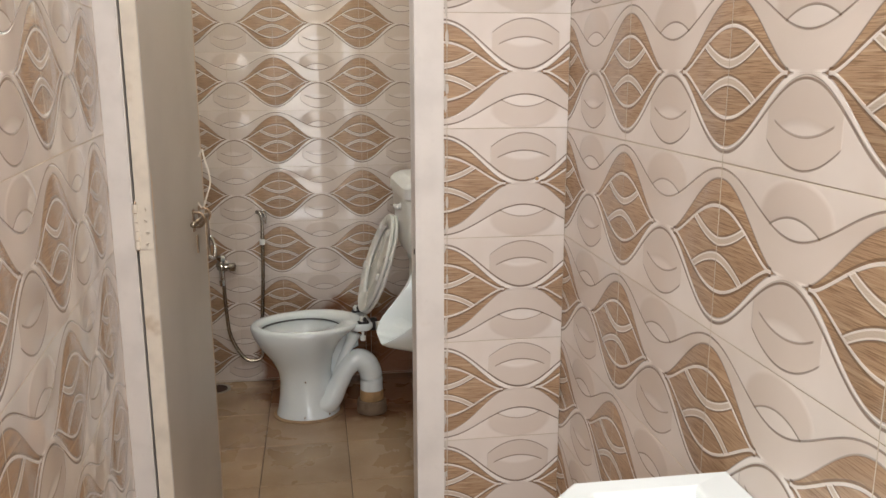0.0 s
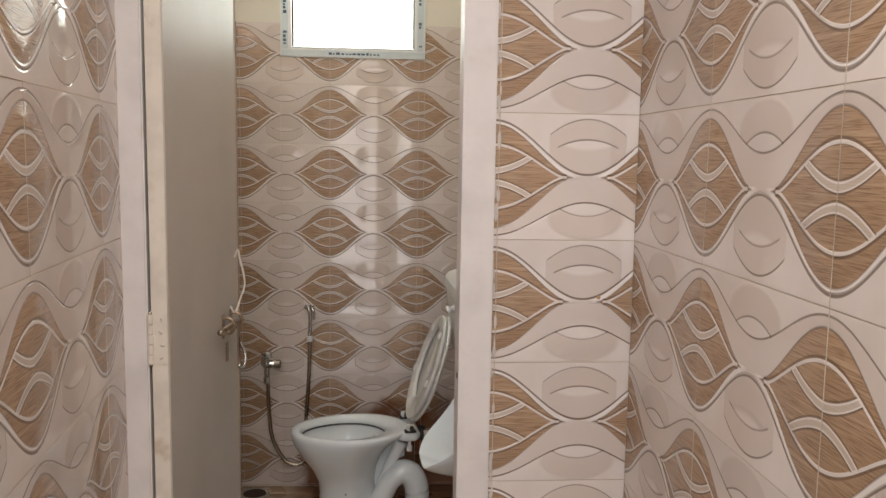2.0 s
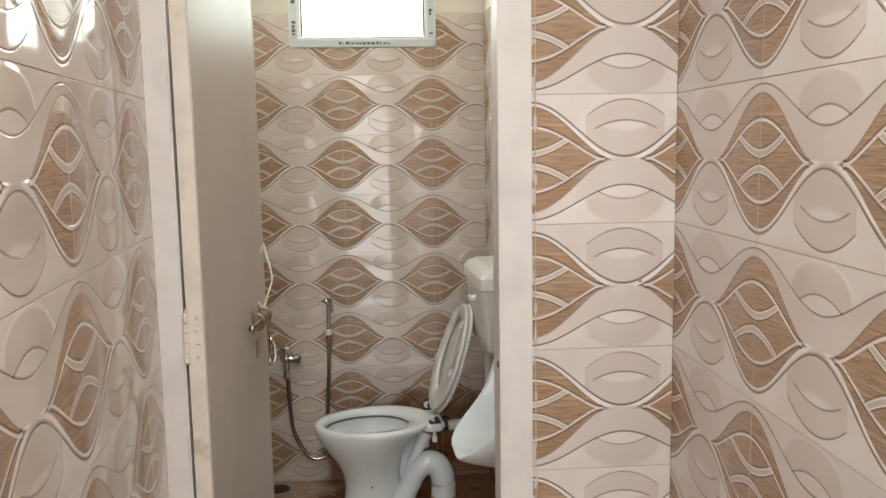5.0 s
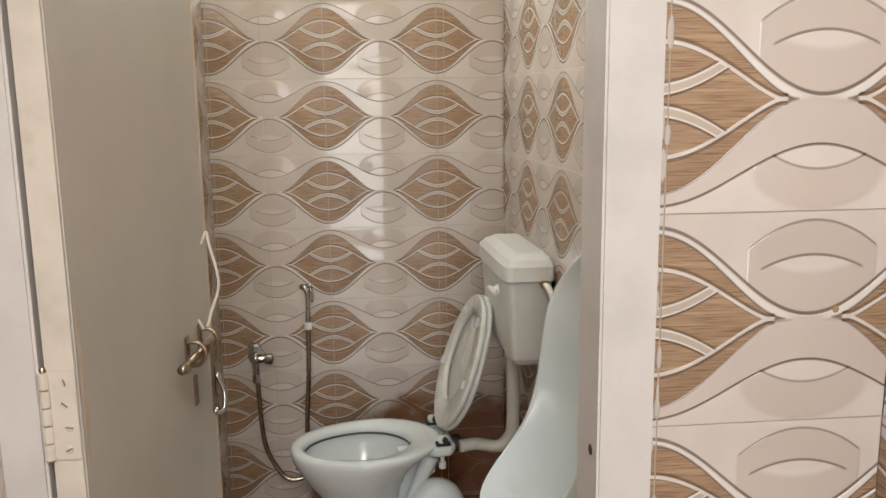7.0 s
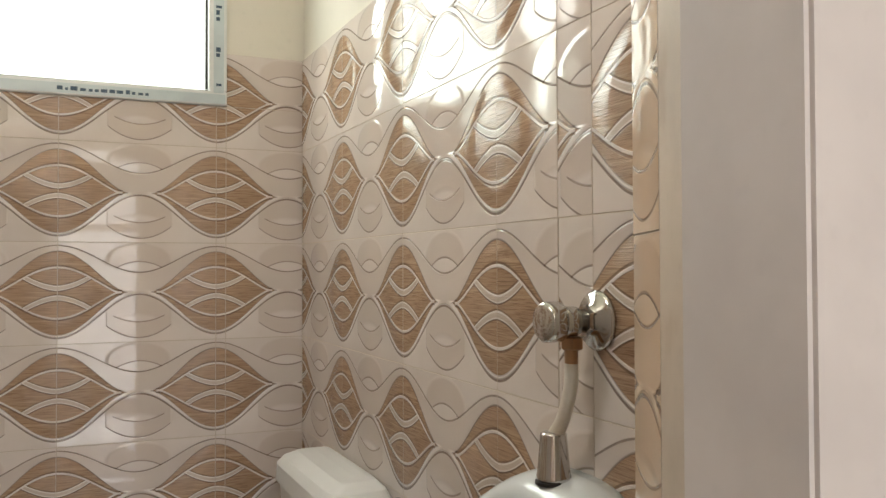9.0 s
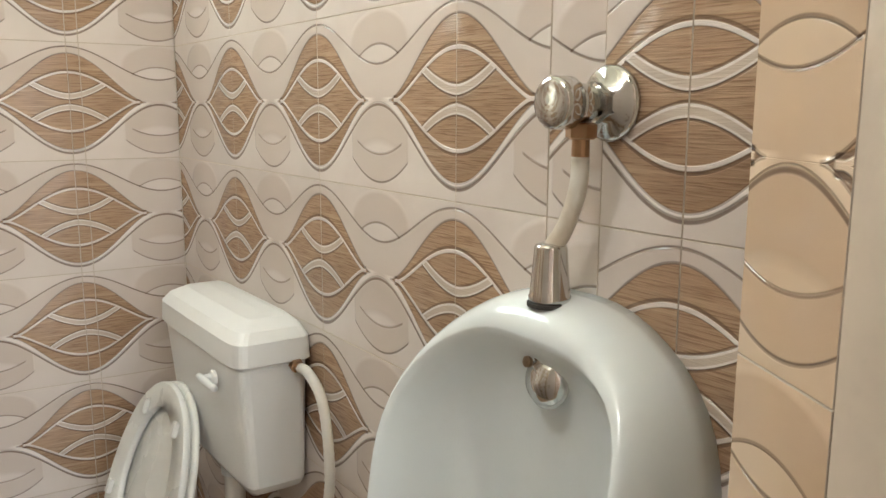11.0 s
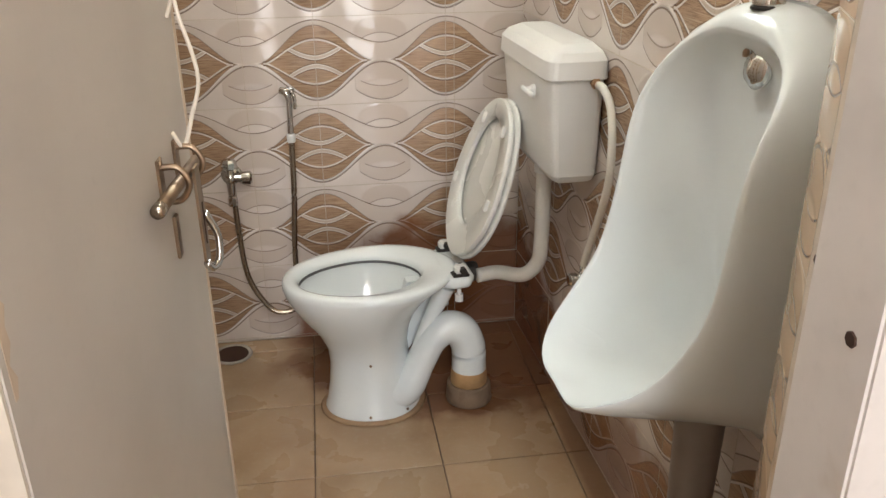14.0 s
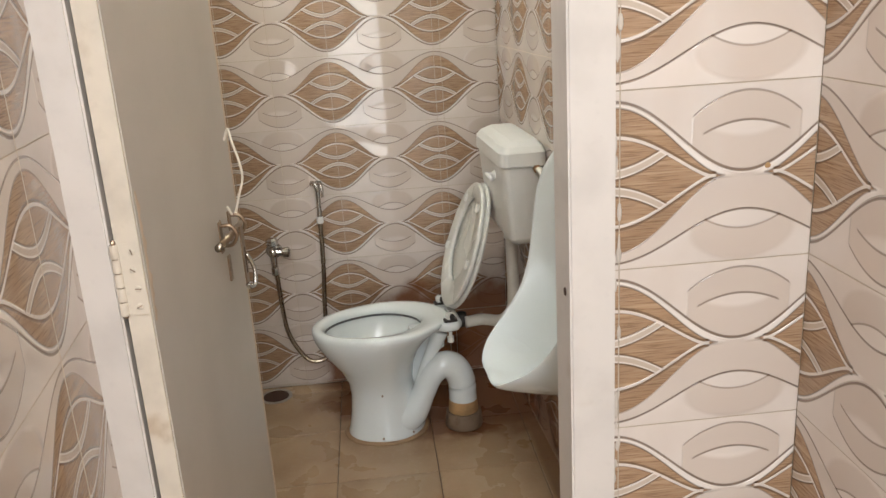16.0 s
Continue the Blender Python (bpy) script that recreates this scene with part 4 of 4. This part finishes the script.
part("hose", tube([(-0.05, 0, -0.05), (-0.05, 0.001, -0.075), (-0.051, 0.008, -0.100), (-0.052, 0.020, -0.125), hose_end], 0.0098, 16, 8), M_PIPE, flush_valve, "white hose", True)

# ---- bidet spray and stop cock on the back wall ----
spray = thing("bidet_spray", "chrome bidet spray hung on a wall hook with flexible hose", "bidet spray", at=(-0.217, BACK_Y, 0.803))
hook = part("wall_hook", box(-0.017, 0.017, -0.012, -0.0005, -0.012, 0.012, 0.003), M_CHROME, spray)
part("hook_arm", tube([(0.0, -0.01, 0.0), (0.012, -0.03, 0.002), (0.018, -0.034, -0.02), (0.016, -0.034, -0.045)], [0.006, 0.006, 0.005, 0.004], 10, 5), M_CHROME, hook, "", True)
part("spray_head", tube([(-0.022, -0.022, 0.008), (-0.006, -0.03, 0.002), (0.001, -0.032, -0.02), (0.0, -0.032, -0.075), (-0.001, -0.032, -0.12)], [0.010, 0.011, 0.009, 0.008, 0.0095], 14, 6), M_CHROME, spray, "", True)
part("collar", lathe([(0.011, 0.0), (0.0125, 0.004), (0.0125, 0.022), (0.010, 0.026)], 14, Matrix.Translation((-0.001, -0.032, -0.142))), M_PLASTIC, spray, "white plastic collar")
part("pipe", tube([(-0.001, -0.032, -0.135), (-0.006, -0.032, -0.3), (-0.018, -0.032, -0.48), (-0.02, -0.035, -0.62), (-0.03, -0.04, -0.676), (-0.08, -0.045, -0.686), (-0.12, -0.04, -0.655), (-0.165, -0.036, -0.56), (-0.178, -0.034, -0.42), (-0.182, -0.034, -0.268)], 0.0082, 12, 14, 0.08), M_BRONZE, spray, "flexible metal hose", True)
cock = thing("stop_cock", "chrome stop cock on the tiled wall feeding the spray", "tap", at=(-0.402, BACK_Y, 0.563))
cock.scale = (1.3, 1.15, 1.3)
part("flange", lathe([(0.024, 0.0), (0.023, 0.004), (0.012, 0.008)], 20, pose(0, -0.0005, 0, 90, 0, 0)), M_CHROME, cock, "", True)
part("body", tube([(0, -0.003, 0), (0, -0.02, 0), (0, -0.045, 0)], [0.011, 0.0125, 0.011], 14, 4), M_CHROME, cock, "", True)
part("stem", tube([(0, -0.034, -0.045), (0, -0.034, 0.0), (0, -0.034, 0.022)], [0.008, 0.011, 0.010], 12, 4), M_CHROME, cock, "", True)
part("top_knob", lathe([(0.012, 0.0), (0.017, 0.004), (0.018, 0.018), (0.013, 0.024), (0.0, 0.026)], 8, Matrix.Translation((0, -0.034, 0.02))), M_CHROME, cock)
side_spout = part("side_handle", lathe([(0.009, 0.0), (0.009, 0.018), (0.014, 0.02), (0.016, 0.038), (0.011, 0.042), (0.0, 0.043)], 10, pose(0.006, -0.034, 0, 0, 90, 0)), M_CHROME, cock)
part("hose_nut", lathe([(0.0085, 0.0), (0.011, 0.002), (0.011, 0.02), (0.0085, 0.024)], 8, Matrix.Translation((0, -0.034, -0.066))), M_CHROME, cock)

# ---- floor drain ----
drain = thing("floor_drain", "dark open floor drain with worn rim near the corner", "drain", at=(-0.452, 3.622, 0))
part("rim", lathe([(0.062, 0.0), (0.061, 0.003), (0.052, 0.004), (0.049, 0.001)], 24), M_CEMENT, drain, "", True)
part("opening", lathe([(0.050, 0.0006), (0.049, 0.002), (0.02, 0.0022)], 24), M_HOLE, drain, "black opening")

# ---- wash basin in the lobby ----
basin = thing("wash_basin", "white ceramic wash basin fixed to the tiled lobby wall", "wash basin", at=(LOBBY_X, 0.745, 0.87))


def basin_ring(sx, sy, z, cut=0.075, back=-0.001):
    """A rectangle with its two room corners cut off."""
    x0, y0 = -0.305 * sx, 0.225 * sy
    c = cut * min(sx, sy)
    pts = [(back, -y0), (x0 + c, -y0), (x0, -y0 + c), (x0, y0 - c), (x0 + c, y0), (back, y0)]
    return [(x, y, z) for x, y in pts]


bb = part("bowl", loft([basin_ring(0.55, 0.5, -0.19), basin_ring(0.8, 0.75, -0.12), basin_ring(0.97, 0.97, -0.035), basin_ring(1.0, 1.0, -0.02), basin_ring(1.0, 1.0, -0.004), basin_ring(0.985, 0.98, 0.0), basin_ring(0.90, 0.86, -0.003, back=-0.06), basin_ring(0.86, 0.80, -0.02, back=-0.07), basin_ring(0.7, 0.6, -0.12, back=-0.09), basin_ring(0.5, 0.35, -0.14, back=-0.11)]), M_CERAMIC, basin)
bev = bb.modifiers.new("round", "BEVEL")
bev.width, bev.segments, bev.limit_method = 0.006, 2, "ANGLE"
part("waste_fitting", lathe([(0.02, 0.0), (0.02, 0.003), (0.008, 0.002)], 16, Matrix.Translation((-0.15, 0, -0.14))), M_CHROME, basin)
part("bracket", box(-0.16, -0.001, -0.10, -0.08, -0.215, -0.19, 0.003), M_STEEL, basin)
part("bracket", box(-0.16, -0.001, 0.08, 0.10, -0.215, -0.19, 0.003), M_STEEL, basin)

part("nail_hole", lathe([(0.0045, 0.0), (0.0035, 0.0006), (0.001, 0.0008)], 8, Matrix.Translation((0.534, FRONT_Y, 1.189)) @ pose(0, 0, 0, 90, 0, 0)), M_RUST, wall_pier, "small plugged nail hole")


# ---- tiles, last ----
FULL = {}


def tile_mesh(w, h, u0, u1, v0, v1, glaze):
    """A glazed tile lying in x and z, its face towards -y, with a small chamfer."""
    b, t = 0.0005, TILE_T
    bm = bmesh.new()
    uvl = bm.loops.layers.uv.new("tile")
    corners = [(0, 0), (w, 0), (w, h), (0, h)]
    inset = [(b, b), (w - b, b), (w - b, h - b), (b, h - b)]
    front = [bm.verts.new((x, 0, z)) for x, z in inset]
    edge = [bm.verts.new((x, b, z)) for x, z in corners]
    back = [bm.verts.new((x, t, z)) for x, z in corners]
    faces = [bm.faces.new(front)]
    for i in range(4):
        j = (i + 1) % 4
        faces.append(bm.faces.new((front[i], edge[i], edge[j], front[j])))
        faces.append(bm.faces.new((edge[i], back[i], back[j], edge[j])))
    for f in faces:
        for lo in f.loops:
            x, z = lo.vert.co.x, lo.vert.co.z
            lo[uvl].uv = (u0 + (u1 - u0) * x / w, v0 + (v1 - v0) * z / h)
    me = bpy.data.meshes.new("tile")
    bmesh.ops.recalc_face_normals(bm, faces=bm.faces[:])
    bm.to_mesh(me)
    bm.free()
    me.materials.append(glaze)
    me.materials.append(M_GROUT)
    for f in me.polygons[1:]:
        f.material_index = 1
    return me


def lay(wall, origin, direction, length, z0, z1, u0, v0, flip, holes, cuts, shift):
    gap = 0.0009
    angle = math.atan2(direction[1], direction[0])
    bands = [(0.0, length, z0, z1)]
    for h in holes:
        bands = [(0.0, h[0], z0, z1), (h[1], length, z0, z1), (h[0], h[1], z0, h[2])]
    for ua, ub, va, vb in bands:
        bm = box(ua, ub, -TILE_T + 0.001, -0.0011, va, vb - 0.001)
        bmesh.ops.transform(bm, matrix=Matrix.Translation((*origin, 0)) @ Matrix.Rotation(angle, 4, "Z"), verts=bm.verts[:])
        part("grout_bed", bm, M_GROUT, wall)
    ends = sorted({0.0, length, *cuts, *[c for h in holes for c in h[:2]]} | {u0 + TILE_W * k for k in range(-40, 40) if 0.004 < u0 + TILE_W * k < length - 0.004})
    levels = sorted({z0, z1, *[c for h in holes for c in h[2:] if z0 < c < z1]} | {v0 + TILE_H * k for k in range(0, 14) if z0 + 0.004 < v0 + TILE_H * k < z1 - 0.004})
    for ua, ub in zip(ends, ends[1:]):
        for va, vb in zip(levels, levels[1:]):
            um, vm = (ua + ub) / 2, (va + vb) / 2
            if any(h[0] < um < h[1] and h[2] < vm < h[3] for h in holes) or ub - ua < 0.004 or vb - va < 0.004:
                continue
            w, h = ub - ua - gap, vb - va - gap
            ku, kv = math.floor((um - u0) / TILE_W), math.floor((vm - v0) / TILE_H)
            ta, tb = (ua - u0) / TILE_W - ku, (ub - u0) / TILE_W - ku
            sa, sb = (va - v0) / TILE_H - kv, (vb - v0) / TILE_H - kv
            if len(cuts) == 2 and cuts[0] < um < cuts[1]:
                ta, tb, sa, sb = ta + shift, tb + shift, sa + 0.06, sb + 0.06
            if flip:
                ta, tb, sa, sb = 1 - ta, 1 - tb, 1 - sa, 1 - sb
            glaze = M_TILE_TAN if length < 0.12 else M_TILE
            key = (glaze.name, *(round(q, 3) for q in (w, h, ta, tb, sa, sb)))
            if key not in FULL:
                FULL[key] = tile_mesh(w, h, tb, ta, sa, sb, glaze)
            ob = new("tile", FULL[key])
            # the run goes with its front on the left hand, so the tile is laid from its far end
            far = ub - gap / 2
            jog = random.uniform(-0.0004, 0.0004)
            side = (-direction[1], direction[0])
            ob.matrix_world = Matrix.Translation((origin[0] + direction[0] * far + side[0] * jog, origin[1] + direction[1] * far + side[1] * jog, va + gap / 2)) @ Matrix.Rotation(angle + math.pi + random.uniform(-0.0008, 0.0008), 4, "Z") @ Matrix.Rotation(random.uniform(-0.001, 0.001), 4, "X")
            ob.parent = wall


for job in TILED:
    lay(*job)


# floor tiles of the toilet and the lobby, 0.31 m square with dark joints
def floor_tile(w, d):
    key = ("floor", round(w, 3), round(d, 3))
    if key not in FULL:
        bm = box(0, w, 0, d, -0.009, 0.0)
        bmesh.ops.bevel(bm, geom=[e for e in bm.edges if all(q.co.z > -0.001 for q in e.verts)], offset=0.001, segments=1, affect="EDGES")
        FULL[key] = mesh_of("tile", bm, M_FLOOR)
    return FULL[key]


def lay_floor(floor_ob, x0, x1, y0, y1, ux, uy, size=0.312):
    xs = sorted({x0, x1} | {ux + size * k for k in range(-12, 12) if x0 + 0.01 < ux + size * k < x1 - 0.01})
    ys = sorted({y0, y1} | {uy + size * k for k in range(-20, 20) if y0 + 0.01 < uy + size * k < y1 - 0.01})
    for xa, xb in zip(xs, xs[1:]):
        for ya, yb in zip(ys, ys[1:]):
            ob = new("tile", floor_tile(xb - xa - 0.003, yb - ya - 0.003))
            ob.location = (xa + 0.0015, ya + 0.0015, random.uniform(-0.0006, 0.0))
            ob.parent = floor_ob


floor_in = structure("floor_toilet", box(LEFT_IN_X, SIDE_X + 0.075, FRONT_BACK, BACK_Y, -0.0088, -0.005), M_DARK_GROUT, "stained beige tile floor of the toilet")
floor_out = structure("floor_lobby", box(-0.62, LOBBY_X, REAR_Y, FRONT_BACK - 0.002, -0.0088, -0.005), M_DARK_GROUT, "beige tile floor of the lobby")
lay_floor(floor_in, LEFT_IN_X + 0.001, SIDE_X + 0.074, FRONT_BACK + 0.001, BACK_Y - 0.001, -0.2, 2.985, 0.32)
lay_floor(floor_out, -0.6, LOBBY_X - 0.001, REAR_Y + 0.001, FRONT_BACK - 0.003, -0.2, 1.55, 0.32)
